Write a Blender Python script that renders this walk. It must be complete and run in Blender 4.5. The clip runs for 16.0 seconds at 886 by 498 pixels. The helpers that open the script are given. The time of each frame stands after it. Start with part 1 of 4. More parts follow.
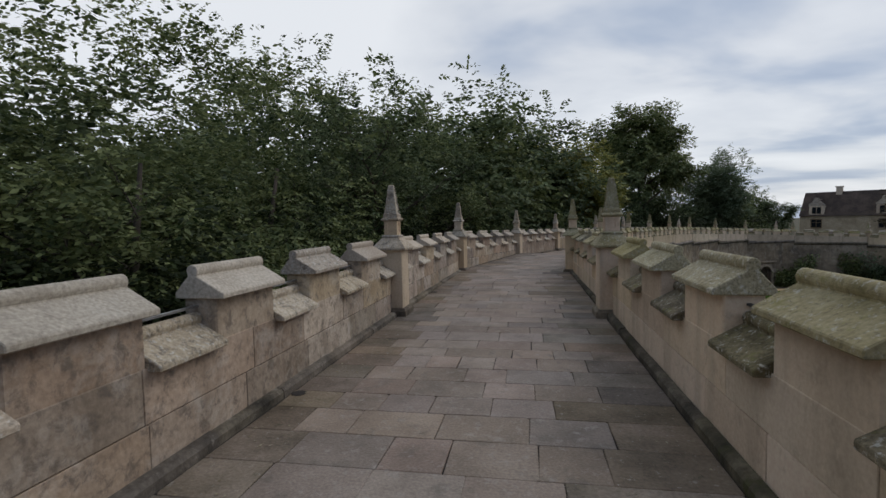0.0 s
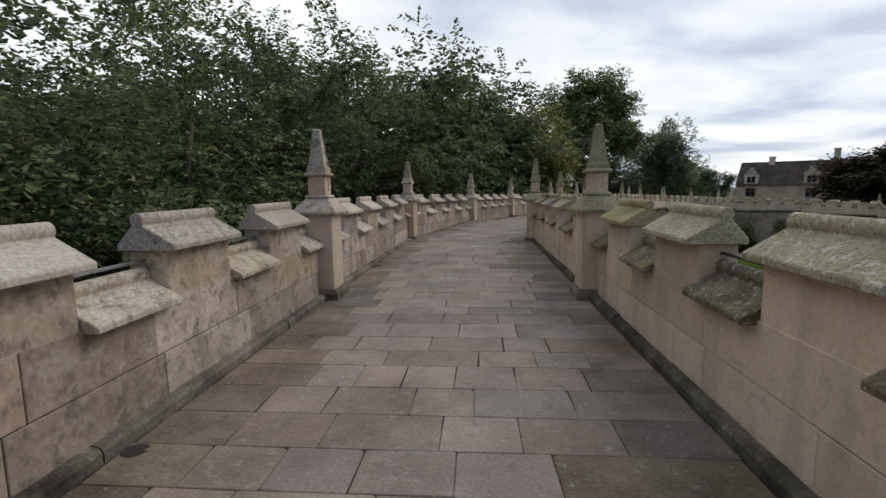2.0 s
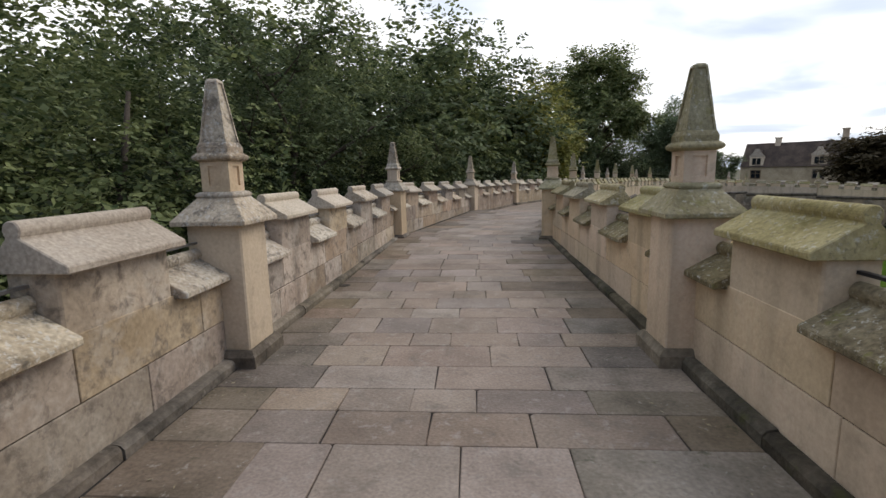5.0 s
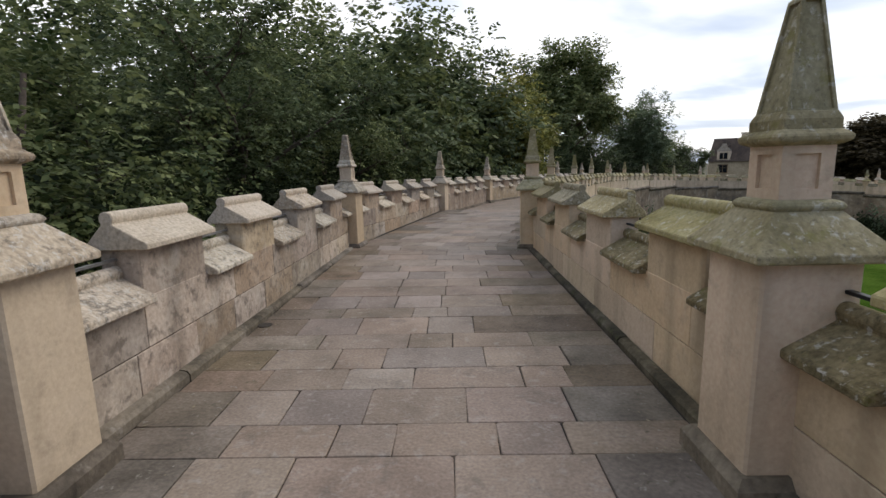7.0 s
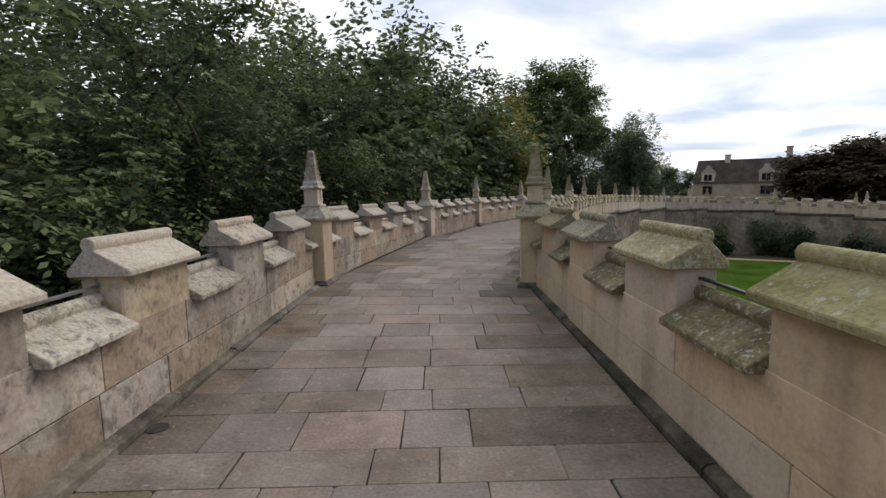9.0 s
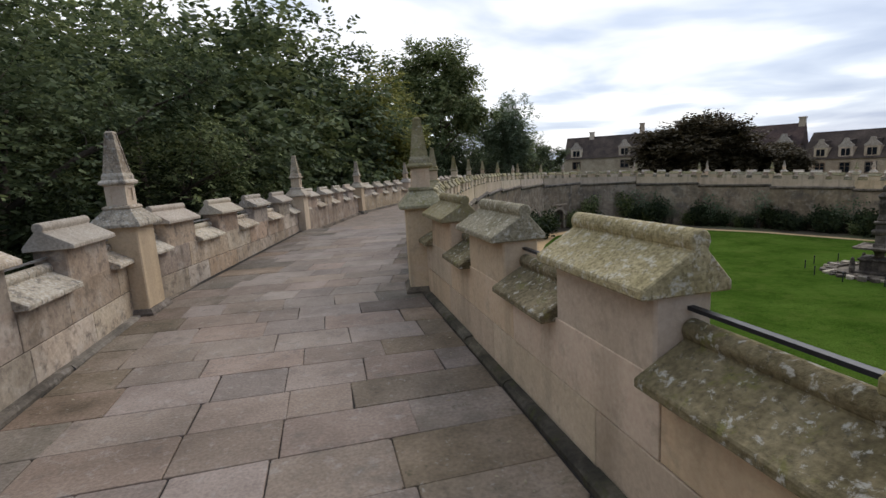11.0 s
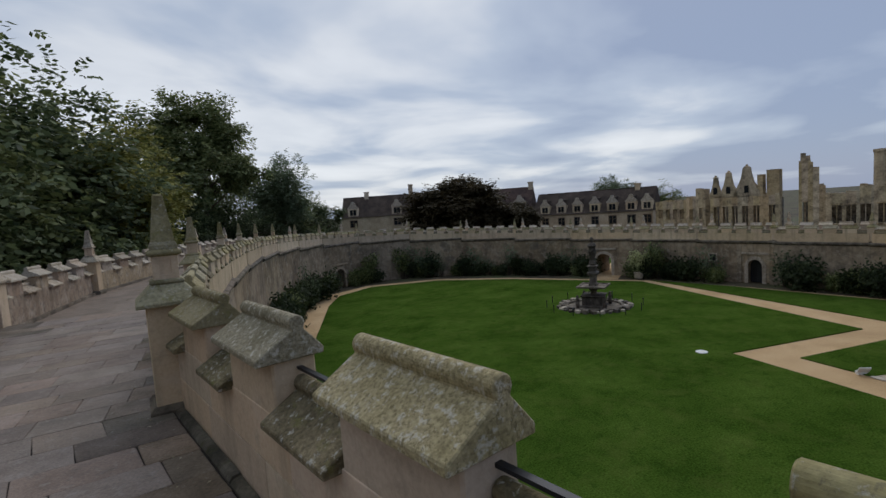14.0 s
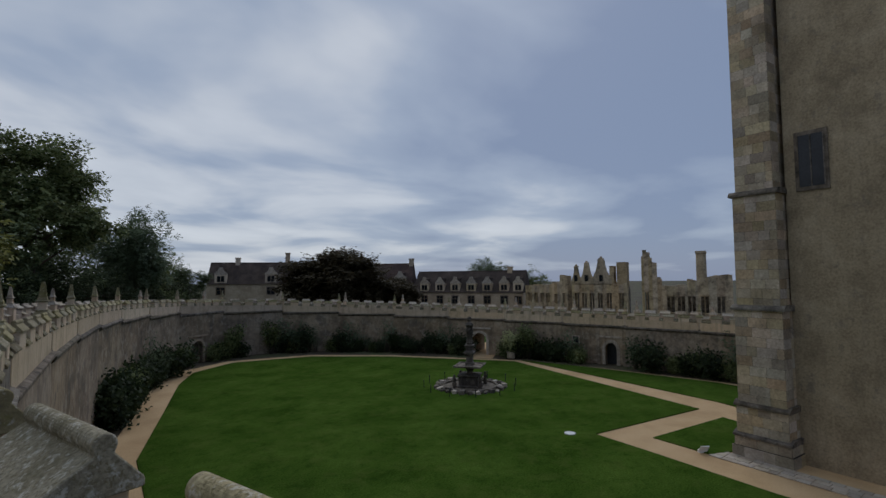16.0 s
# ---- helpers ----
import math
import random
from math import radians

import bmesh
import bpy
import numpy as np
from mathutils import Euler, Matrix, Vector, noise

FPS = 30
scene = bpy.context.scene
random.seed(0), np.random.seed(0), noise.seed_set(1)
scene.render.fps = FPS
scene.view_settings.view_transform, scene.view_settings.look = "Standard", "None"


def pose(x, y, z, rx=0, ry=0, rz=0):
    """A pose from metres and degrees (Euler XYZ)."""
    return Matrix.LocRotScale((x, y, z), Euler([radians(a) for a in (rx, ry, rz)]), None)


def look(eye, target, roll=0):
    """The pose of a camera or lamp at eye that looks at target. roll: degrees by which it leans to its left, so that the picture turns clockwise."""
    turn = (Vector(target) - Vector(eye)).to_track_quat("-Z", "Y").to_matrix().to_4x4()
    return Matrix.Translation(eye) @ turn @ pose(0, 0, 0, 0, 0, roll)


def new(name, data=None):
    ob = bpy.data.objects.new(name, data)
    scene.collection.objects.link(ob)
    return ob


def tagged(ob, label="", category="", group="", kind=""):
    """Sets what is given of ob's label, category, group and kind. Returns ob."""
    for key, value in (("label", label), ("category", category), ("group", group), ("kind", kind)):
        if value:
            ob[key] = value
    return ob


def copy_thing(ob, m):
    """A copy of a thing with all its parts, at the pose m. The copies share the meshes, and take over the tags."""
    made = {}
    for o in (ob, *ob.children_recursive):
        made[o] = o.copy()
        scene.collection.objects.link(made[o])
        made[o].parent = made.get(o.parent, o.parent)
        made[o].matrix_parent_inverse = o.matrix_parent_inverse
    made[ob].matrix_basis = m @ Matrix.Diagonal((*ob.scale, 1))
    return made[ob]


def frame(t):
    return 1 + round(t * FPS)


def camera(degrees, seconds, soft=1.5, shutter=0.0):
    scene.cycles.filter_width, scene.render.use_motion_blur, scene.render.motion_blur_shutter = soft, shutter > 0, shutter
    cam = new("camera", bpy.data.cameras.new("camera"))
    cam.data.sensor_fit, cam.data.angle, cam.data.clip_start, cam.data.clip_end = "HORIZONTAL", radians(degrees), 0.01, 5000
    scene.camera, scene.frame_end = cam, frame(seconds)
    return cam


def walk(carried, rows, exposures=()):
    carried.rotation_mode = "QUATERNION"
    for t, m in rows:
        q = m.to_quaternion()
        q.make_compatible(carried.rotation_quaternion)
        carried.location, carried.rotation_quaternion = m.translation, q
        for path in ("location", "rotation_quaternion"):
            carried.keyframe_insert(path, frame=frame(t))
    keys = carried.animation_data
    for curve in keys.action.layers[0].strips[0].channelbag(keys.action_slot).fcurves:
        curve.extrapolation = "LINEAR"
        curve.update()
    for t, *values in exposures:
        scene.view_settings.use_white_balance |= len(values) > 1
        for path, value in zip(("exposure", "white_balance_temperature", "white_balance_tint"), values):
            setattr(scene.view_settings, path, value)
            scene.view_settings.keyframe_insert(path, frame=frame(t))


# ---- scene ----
cam = camera(85.05, 16.0)
PATH = [
    (0, (0.537, 0.631, 1.533), (0.189, 2.597, 1.415), -1.2),
    (0.5, (0.480, 1.059, 1.434), (0.211, 3.037, 1.306), -1.3),
    (1, (0.457, 1.478, 1.407), (0.246, 3.459, 1.229), -1.2),
    (1.5, (0.395, 1.875, 1.434), (0.220, 3.855, 1.207), -0.9),
    (2, (0.347, 2.288, 1.405), (0.199, 4.266, 1.147), -0.7),
    (2.5, (0.306, 2.706, 1.425), (0.140, 4.680, 1.153), -0.5),
    (3, (0.243, 3.158, 1.458), (0.050, 5.130, 1.184), -0.4),
    (5.5, (0.246, 5.162, 1.430), (0.128, 7.130, 1.091), -1.4),
    (6, (0.250, 5.553, 1.473), (0.164, 7.519, 1.116), -1.5),
    (6.5, (0.293, 5.931, 1.454), (0.250, 7.897, 1.090), -1.5),
    (7, (0.343, 6.300, 1.490), (0.309, 8.270, 1.146), -1.3),
    (7.5, (0.338, 6.686, 1.517), (0.295, 8.663, 1.219), -1.2),
    (8, (0.342, 7.078, 1.510), (0.309, 9.061, 1.257), -1.2),
    (10.5, (0.431, 8.829, 1.530), (0.737, 10.780, 1.212), -2.2),
    (11, (0.626, 9.173, 1.517), (1.093, 11.086, 1.169), -3.2),
    (11.5, (0.792, 9.425, 1.557), (1.380, 11.301, 1.193), -3.6),
    (12, (0.877, 9.528, 1.598), (1.564, 11.373, 1.245), -3.7),
    (12.5, (0.890, 9.610, 1.641), (1.702, 11.410, 1.322), -3.8),
    (13, (0.912, 9.676, 1.673), (1.870, 11.412, 1.406), -4.0),
    (13.5, (0.906, 9.661, 1.723), (2.017, 11.308, 1.494), -3.9),
    (14, (0.894, 9.601, 1.756), (2.166, 11.135, 1.587), -3.8),
    (14.5, (0.913, 9.600, 1.743), (2.321, 11.016, 1.633), -3.7),
    (15, (0.985, 9.725, 1.752), (2.468, 11.067, 1.732), -2.9),
    (15.5, (1.080, 9.880, 1.750), (2.627, 11.146, 1.800), -1.8),
    (16, (1.170, 10.020, 1.800), (2.788, 11.189, 1.920), -0.5),
]
walk(cam, [(t, look(eye, target, roll)) for t, eye, target, roll in PATH],
     exposures=[(0, -0.12, 6450, 9), (1.5, 0.15, 6550, 9), (3, 0.4, 6700, 9), (6, 0.7, 6900, 10), (8, 0.48, 6700, 10), (10.5, 0.53, 6700, 10), (12, 0.47, 6600, 10), (13, 0.27, 6500, 9), (14.5, -0.33, 6300, 9), (16, -0.55, 6100, 9)])

# ---- world: overcast sky with broken cloud, one wide weak sun ----
world = bpy.data.worlds.new("overcast_sky")
scene.world = world
world.use_nodes = True
wn, wl = world.node_tree.nodes, world.node_tree.links
wn.clear()
SUN_AZ, SUN_EL = radians(62), radians(44)


def wnode(kind, **values):
    n = wn.new(kind)
    for key, v in values.items():
        n.inputs[key].default_value = v
    return n


w_out = wn.new("ShaderNodeOutputWorld")
w_bg = wnode("ShaderNodeBackground", Strength=0.10)
w_sky = wn.new("ShaderNodeTexSky")
w_sky.sky_type, w_sky.sun_disc, w_sky.sun_elevation, w_sky.sun_rotation = "NISHITA", False, SUN_EL, SUN_AZ
w_tc = wn.new("ShaderNodeTexCoord")
w_sep = wn.new("ShaderNodeSeparateXYZ")
w_add = wn.new("ShaderNodeMath")
w_add.operation, w_add.inputs[1].default_value = "ADD", 0.12
w_dx, w_dy, w_comb = wn.new("ShaderNodeMath"), wn.new("ShaderNodeMath"), wn.new("ShaderNodeCombineXYZ")
w_dx.operation = w_dy.operation = "DIVIDE"
wl.new(w_tc.outputs["Generated"], w_sep.inputs[0])
w_abs = wn.new("ShaderNodeMath")
w_abs.operation = "ABSOLUTE"
wl.new(w_sep.outputs["Z"], w_abs.inputs[0])
wl.new(w_abs.outputs[0], w_add.inputs[0])
for axis, d in (("X", w_dx), ("Y", w_dy)):
    wl.new(w_sep.outputs[axis], d.inputs[0])
    wl.new(w_add.outputs[0], d.inputs[1])
wl.new(w_dx.outputs[0], w_comb.inputs[0])
wl.new(w_dy.outputs[0], w_comb.inputs[1])
w_map = wn.new("ShaderNodeMapping")
w_map.inputs["Rotation"].default_value = (0, 0, radians(35))
w_map.inputs["Scale"].default_value = (0.75, 0.85, 1.0)
wl.new(w_comb.outputs[0], w_map.inputs[0])
w_n1 = wnode("ShaderNodeTexNoise", Scale=1.0, Detail=5.0, Roughness=0.47, Distortion=0.3)
w_n2 = wnode("ShaderNodeTexNoise", Scale=0.33, Detail=2.0, Roughness=0.5)
wl.new(w_map.outputs[0], w_n1.inputs["Vector"])
wl.new(w_map.outputs[0], w_n2.inputs["Vector"])
# the cloud is thinner and brighter in the north-west, heavier in the south-east
w_dot = wn.new("ShaderNodeVectorMath")
w_dot.operation = "DOT_PRODUCT"
w_dot.inputs[1].default_value = (-0.28, 0.72, 0.0)
wl.new(w_tc.outputs["Generated"], w_dot.inputs[0])
w_mix = wn.new("ShaderNodeMath")
w_mix.operation, w_mix.inputs[1].default_value = "MULTIPLY_ADD", 0.62
wl.new(w_n1.outputs[0], w_mix.inputs[0])
w_m2 = wn.new("ShaderNodeMath")
w_m2.operation, w_m2.inputs[1].default_value = "MULTIPLY_ADD", 0.38
wl.new(w_n2.outputs[0], w_m2.inputs[0])
w_m3 = wn.new("ShaderNodeMath")
w_m3.operation, w_m3.inputs[1].default_value, w_m3.inputs[2].default_value = "MULTIPLY_ADD", 0.24, -0.05
wl.new(w_dot.outputs["Value"], w_m3.inputs[0])
wl.new(w_m3.outputs[0], w_m2.inputs[2])
wl.new(w_m2.outputs[0], w_mix.inputs[2])
w_ramp = wn.new("ShaderNodeValToRGB")
els = w_ramp.color_ramp.elements
els[0].position, els[0].color = 0.40, (3.1, 3.8, 5.4, 1)
els[1].position, els[1].color = 0.66, (9.3, 9.5, 9.9, 1)
e = els.new(0.50)
e.color = (4.9, 5.6, 6.9, 1)
e = els.new(0.57)
e.color = (7.7, 8.0, 8.6, 1)
wl.new(w_mix.outputs[0], w_ramp.inputs[0])
w_blend = wn.new("ShaderNodeMixRGB")
w_blend.inputs[0].default_value = 0.9
wl.new(w_sky.outputs[0], w_blend.inputs[1])
wl.new(w_ramp.outputs[0], w_blend.inputs[2])
wl.new(w_blend.outputs[0], w_bg.inputs["Color"])
wl.new(w_bg.outputs[0], w_out.inputs[0])

sun = new("sun", bpy.data.lights.new("sun", "SUN"))
sun.data.energy, sun.data.angle, sun.data.color = 1.2, radians(40), (1.0, 0.94, 0.86)
sun.matrix_world = look((0, 0, 50), (-math.sin(SUN_AZ) * math.cos(SUN_EL) * 10, -math.cos(SUN_AZ) * math.cos(SUN_EL) * 10, 50 - 10 * math.sin(SUN_EL)))


# ---- materials ----
def material(name, base, light=None, dark=None, big=0.6, small=18.0, rough=0.85, bump=0.25, spread=0.08,
             spots=None, spot_scale=9.0, spot_edge=(0.58, 0.66), metal=0.0, streak=0.0, gloss=0.18, grit=0.5):
    """Stone, plaster, gravel, wood: a base colour with stains, grain, optional lichen spots, relief."""
    m = bpy.data.materials.new(name)
    m.use_nodes = True
    nt = m.node_tree
    n, l = nt.nodes, nt.links
    b = n["Principled BSDF"]
    b.inputs["Roughness"].default_value, b.inputs["Metallic"].default_value = rough, metal
    b.inputs["Specular IOR Level"].default_value = gloss
    geo = n.new("ShaderNodeNewGeometry")
    info = n.new("ShaderNodeObjectInfo")
    big_n, small_n = n.new("ShaderNodeTexNoise"), n.new("ShaderNodeTexNoise")
    big_n.inputs["Scale"].default_value, big_n.inputs["Detail"].default_value, big_n.inputs["Roughness"].default_value = big, 7, 0.62
    small_n.inputs["Scale"].default_value, small_n.inputs["Detail"].default_value = small, 5
    l.new(geo.outputs["Position"], big_n.inputs["Vector"])
    l.new(geo.outputs["Position"], small_n.inputs["Vector"])
    light = light or [min(1, c * 1.35) for c in base]
    dark = dark or [c * 0.55 for c in base]
    ramp = n.new("ShaderNodeValToRGB")
    ramp.color_ramp.elements[0].position, ramp.color_ramp.elements[0].color = 0.3, (*dark, 1)
    ramp.color_ramp.elements[1].position, ramp.color_ramp.elements[1].color = 0.72, (*light, 1)
    ramp.color_ramp.elements.new(0.5).color = (*base, 1)
    l.new(big_n.outputs[0], ramp.inputs[0])
    hsv = n.new("ShaderNodeHueSaturation")
    vary = n.new("ShaderNodeMapRange")
    vary.inputs["To Min"].default_value, vary.inputs["To Max"].default_value = 1 - 2.2 * spread, 1 + 2.2 * spread
    l.new(info.outputs["Random"], vary.inputs["Value"])
    l.new(vary.outputs[0], hsv.inputs["Value"])
    tint, wrap, sat = n.new("ShaderNodeMath"), n.new("ShaderNodeMath"), n.new("ShaderNodeMapRange")
    tint.operation, tint.inputs[1].default_value, wrap.operation = "MULTIPLY", 7.3, "FRACT"
    sat.inputs["To Min"].default_value, sat.inputs["To Max"].default_value = 1 - 1.5 * spread, 1 + 3.0 * spread
    l.new(info.outputs["Random"], tint.inputs[0])
    l.new(tint.outputs[0], wrap.inputs[0])
    l.new(wrap.outputs[0], sat.inputs["Value"])
    l.new(sat.outputs[0], hsv.inputs["Saturation"])
    turn_h, wrap_h, hue = n.new("ShaderNodeMath"), n.new("ShaderNodeMath"), n.new("ShaderNodeMapRange")
    turn_h.operation, turn_h.inputs[1].default_value, wrap_h.operation = "MULTIPLY", 23.7, "FRACT"
    hue.inputs["To Min"].default_value, hue.inputs["To Max"].default_value = 0.5 - 0.13 * spread, 0.5 + 0.06 * spread
    l.new(info.outputs["Random"], turn_h.inputs[0])
    l.new(turn_h.outputs[0], wrap_h.inputs[0])
    l.new(wrap_h.outputs[0], hue.inputs["Value"])
    l.new(hue.outputs[0], hsv.inputs["Hue"])
    l.new(ramp.outputs[0], hsv.inputs["Color"])
    grain = n.new("ShaderNodeMixRGB")
    grain.blend_type, grain.inputs[0].default_value = "OVERLAY", grit
    l.new(hsv.outputs[0], grain.inputs[1])
    l.new(small_n.outputs[0], grain.inputs[2])
    col = grain.outputs[0]
    if streak:
        mp, st = n.new("ShaderNodeMapping"), n.new("ShaderNodeTexNoise")
        mp.inputs["Scale"].default_value = (3.5, 3.5, 0.4)
        st.inputs["Scale"].default_value, st.inputs["Detail"].default_value = 1.0, 4
        l.new(geo.outputs["Position"], mp.inputs[0])
        l.new(mp.outputs[0], st.inputs["Vector"])
        sr = n.new("ShaderNodeMapRange")
        sr.inputs["From Min"].default_value, sr.inputs["From Max"].default_value = 0.5, 0.75
        sr.inputs["To Max"].default_value = streak
        l.new(st.outputs[0], sr.inputs["Value"])
        mix = n.new("ShaderNodeMixRGB")
        mix.inputs[2].default_value = (*[c * 0.5 for c in dark], 1)
        l.new(sr.outputs[0], mix.inputs[0])
        l.new(col, mix.inputs[1])
        col = mix.outputs[0]
    for k, (colour, amount) in enumerate(spots or ()):
        sp, zone = n.new("ShaderNodeTexNoise"), n.new("ShaderNodeMapRange")
        sp.inputs["Scale"].default_value, sp.inputs["Detail"].default_value, sp.inputs["Roughness"].default_value = spot_scale * (1 + 1.7 * k), 8, 0.7
        sp.inputs["Distortion"].default_value = 0.3
        off = n.new("ShaderNodeMapping")
        off.inputs["Location"].default_value = (3.1 * k + 1, 7.7 * k, 1.3)
        l.new(geo.outputs["Position"], off.inputs[0])
        l.new(off.outputs[0], sp.inputs["Vector"])
        zone.inputs["From Min"].default_value, zone.inputs["From Max"].default_value = spot_edge
        zone.inputs["To Max"].default_value = amount
        l.new(sp.outputs[0], zone.inputs["Value"])
        mix = n.new("ShaderNodeMixRGB")
        mix.inputs[2].default_value = (*colour, 1)
        l.new(zone.outputs[0], mix.inputs[0])
        l.new(col, mix.inputs[1])
        col = mix.outputs[0]
    l.new(col, b.inputs["Base Color"])
    bp = n.new("ShaderNodeBump")
    bp.inputs["Strength"].default_value, bp.inputs["Distance"].default_value = bump, 0.02
    l.new(small_n.outputs[0], bp.inputs["Height"])
    l.new(bp.outputs[0], b.inputs["Normal"])
    return m


def foliage(name, colour, other, rough=0.65):
    m = bpy.data.materials.new(name)
    m.use_nodes = True
    n, l = m.node_tree.nodes, m.node_tree.links
    b = n["Principled BSDF"]
    b.inputs["Roughness"].default_value = rough
    b.inputs["Specular IOR Level"].default_value = 0.2
    geo, noise_n, mix = n.new("ShaderNodeNewGeometry"), n.new("ShaderNodeTexNoise"), n.new("ShaderNodeMixRGB")
    noise_n.inputs["Scale"].default_value = 0.7
    l.new(geo.outputs["Position"], noise_n.inputs["Vector"])
    add = n.new("ShaderNodeMath")
    add.operation, add.inputs[1].default_value = "MULTIPLY_ADD", 0.7
    l.new(geo.outputs["Random Per Island"], add.inputs[0])
    sub = n.new("ShaderNodeMath")
    sub.operation, sub.inputs[1].default_value = "SUBTRACT", 0.45
    l.new(noise_n.outputs[0], sub.inputs[0])
    l.new(sub.outputs[0], add.inputs[2])
    l.new(add.outputs[0], mix.inputs[0])
    mix.inputs[1].default_value, mix.inputs[2].default_value = (*colour, 1), (*other, 1)
    l.new(mix.outputs[0], b.inputs["Base Color"])
    tr = n.new("ShaderNodeBsdfTranslucent")
    l.new(mix.outputs[0], tr.inputs["Color"])
    ms = n.new("ShaderNodeMixShader")
    ms.inputs[0].default_value = 0.36
    l.new(b.outputs[0], ms.inputs[1])
    l.new(tr.outputs[0], ms.inputs[2])
    l.new(ms.outputs[0], n["Material Output"].inputs["Surface"])
    return m


STONE = material("weathered_ashlar", (0.395, 0.326, 0.254), (0.47, 0.40, 0.32), (0.285, 0.229, 0.172), 1.9, 30, 0.9, 0.3, 0.12,
                 [((0.56, 0.52, 0.46), 0.35), ((0.13, 0.108, 0.09), 0.75)], 3.4, (0.505, 0.64), streak=0.6, grit=0.4)
SMOOTH = material("smooth_ashlar", (0.585, 0.463, 0.330), (0.645, 0.518, 0.380), (0.46, 0.362, 0.25), 0.9, 40, 0.85, 0.1, 0.06,
                  [((0.63, 0.52, 0.405), 0.35), ((0.24, 0.19, 0.14), 0.42)], 2.2, (0.53, 0.70), streak=0.55, grit=0.25)
COPING = material("weathered_coping", (0.43, 0.375, 0.30), (0.49, 0.435, 0.355), (0.34, 0.29, 0.225), 2.0, 48, 0.92, 0.18, 0.08,
                  [((0.53, 0.50, 0.44), 0.3), ((0.17, 0.148, 0.12), 0.4)], 9.0, (0.57, 0.68), grit=0.6)
LICHEN = material("lichened_coping", (0.42, 0.36, 0.275), (0.50, 0.44, 0.35), (0.25, 0.205, 0.15), 3.0, 45, 0.95, 0.25, 0.08,
                  [((0.10, 0.09, 0.075), 0.7), ((0.58, 0.56, 0.51), 0.6)], 11.0, (0.53, 0.62), grit=0.7)
MOSSY = material("mossy_coping", (0.285, 0.25, 0.145), (0.36, 0.325, 0.21), (0.17, 0.148, 0.075), 3.0, 40, 0.95, 0.25, 0.08,
                 [((0.20, 0.19, 0.06), 0.55), ((0.55, 0.53, 0.47), 0.55), ((0.10, 0.09, 0.07), 0.5)], 9.0, (0.56, 0.64))
SPECKLED = material("speckled_coping", (0.33, 0.288, 0.185), (0.41, 0.365, 0.25), (0.205, 0.178, 0.10), 2.5, 60, 0.95, 0.22, 0.08,
                    [((0.60, 0.56, 0.47), 0.62), ((0.15, 0.125, 0.06), 0.7)], 22.0, (0.54, 0.60), grit=0.8)
CRENEL_MOSS = material("dark_mossy_coping", (0.175, 0.15, 0.095), (0.27, 0.235, 0.155), (0.085, 0.075, 0.045), 4.0, 45, 0.95, 0.6, 0.1,
                       [((0.17, 0.165, 0.05), 0.6), ((0.52, 0.50, 0.44), 0.75), ((0.06, 0.055, 0.04), 0.5)], 8.0, (0.56, 0.63), grit=0.8)
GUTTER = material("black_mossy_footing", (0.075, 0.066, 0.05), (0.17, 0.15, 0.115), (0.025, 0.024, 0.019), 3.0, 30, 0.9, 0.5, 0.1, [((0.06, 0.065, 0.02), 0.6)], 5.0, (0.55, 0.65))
FLAG = material("paving_flag", (0.232, 0.184, 0.147), (0.30, 0.244, 0.198), (0.155, 0.121, 0.095), 1.6, 50, 0.6, 0.25, 0.08,
                [((0.10, 0.085, 0.07), 0.55), ((0.36, 0.33, 0.295), 0.5)], 4.5, (0.55, 0.68), gloss=0.35, grit=0.5)
JOINT = material("dark_joint", (0.05, 0.045, 0.04), rough=0.95)
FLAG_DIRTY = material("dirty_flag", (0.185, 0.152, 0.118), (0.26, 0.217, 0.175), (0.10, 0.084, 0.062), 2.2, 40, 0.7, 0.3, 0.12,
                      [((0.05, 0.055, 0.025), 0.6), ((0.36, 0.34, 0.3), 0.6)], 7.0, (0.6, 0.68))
PLINTH = material("dark_plinth", (0.145, 0.125, 0.10), (0.27, 0.235, 0.19), (0.04, 0.036, 0.03), 2.2, 30, 0.9, 0.4, 0.1,
                  [((0.35, 0.32, 0.28), 0.5)], 5.0, (0.58, 0.66))
RUBBLE = material("rubble_wall", (0.27, 0.212, 0.15), (0.40, 0.325, 0.235), (0.12, 0.095, 0.072), 0.42, 3.2, 0.95, 0.5, 0.05,
                  [((0.10, 0.09, 0.08), 0.6), ((0.42, 0.36, 0.28), 0.5)], 0.7, (0.52, 0.62), streak=0.4)
GRASS = material("mown_grass", (0.048, 0.088, 0.013), (0.072, 0.120, 0.020), (0.028, 0.058, 0.008), 0.35, 16.0, 1.0, 1.0, 0.0,
                 [((0.092, 0.118, 0.026), 0.5), ((0.018, 0.045, 0.007), 0.6)], 0.9, (0.5, 0.70), gloss=0.0, grit=1.0)
GRAVEL = material("gravel_path", (0.52, 0.36, 0.195), (0.58, 0.415, 0.24), (0.43, 0.29, 0.15), 0.4, 25, 0.95, 0.3, 0.0)
EARTH = material("earth", (0.10, 0.085, 0.055), (0.08, 0.11, 0.04), (0.05, 0.04, 0.03), 0.2, 6, 0.95, 0.6, 0.0)
IRON = material("black_iron", (0.035, 0.037, 0.042), rough=0.45, metal=0.6, bump=0.05, gloss=0.5)
# outer bars: the same iron, its grazing sky reflection put into a lighter colour
IRON_SKYLIT = material("skylit_iron", (0.30, 0.30, 0.30), rough=0.4, metal=0.8, bump=0.05, gloss=0.5)
BARK = material("bark", (0.085, 0.07, 0.055), rough=0.95, bump=0.6)
LEAF = foliage("leaf_green", (0.036, 0.060, 0.020), (0.33, 0.365, 0.155))
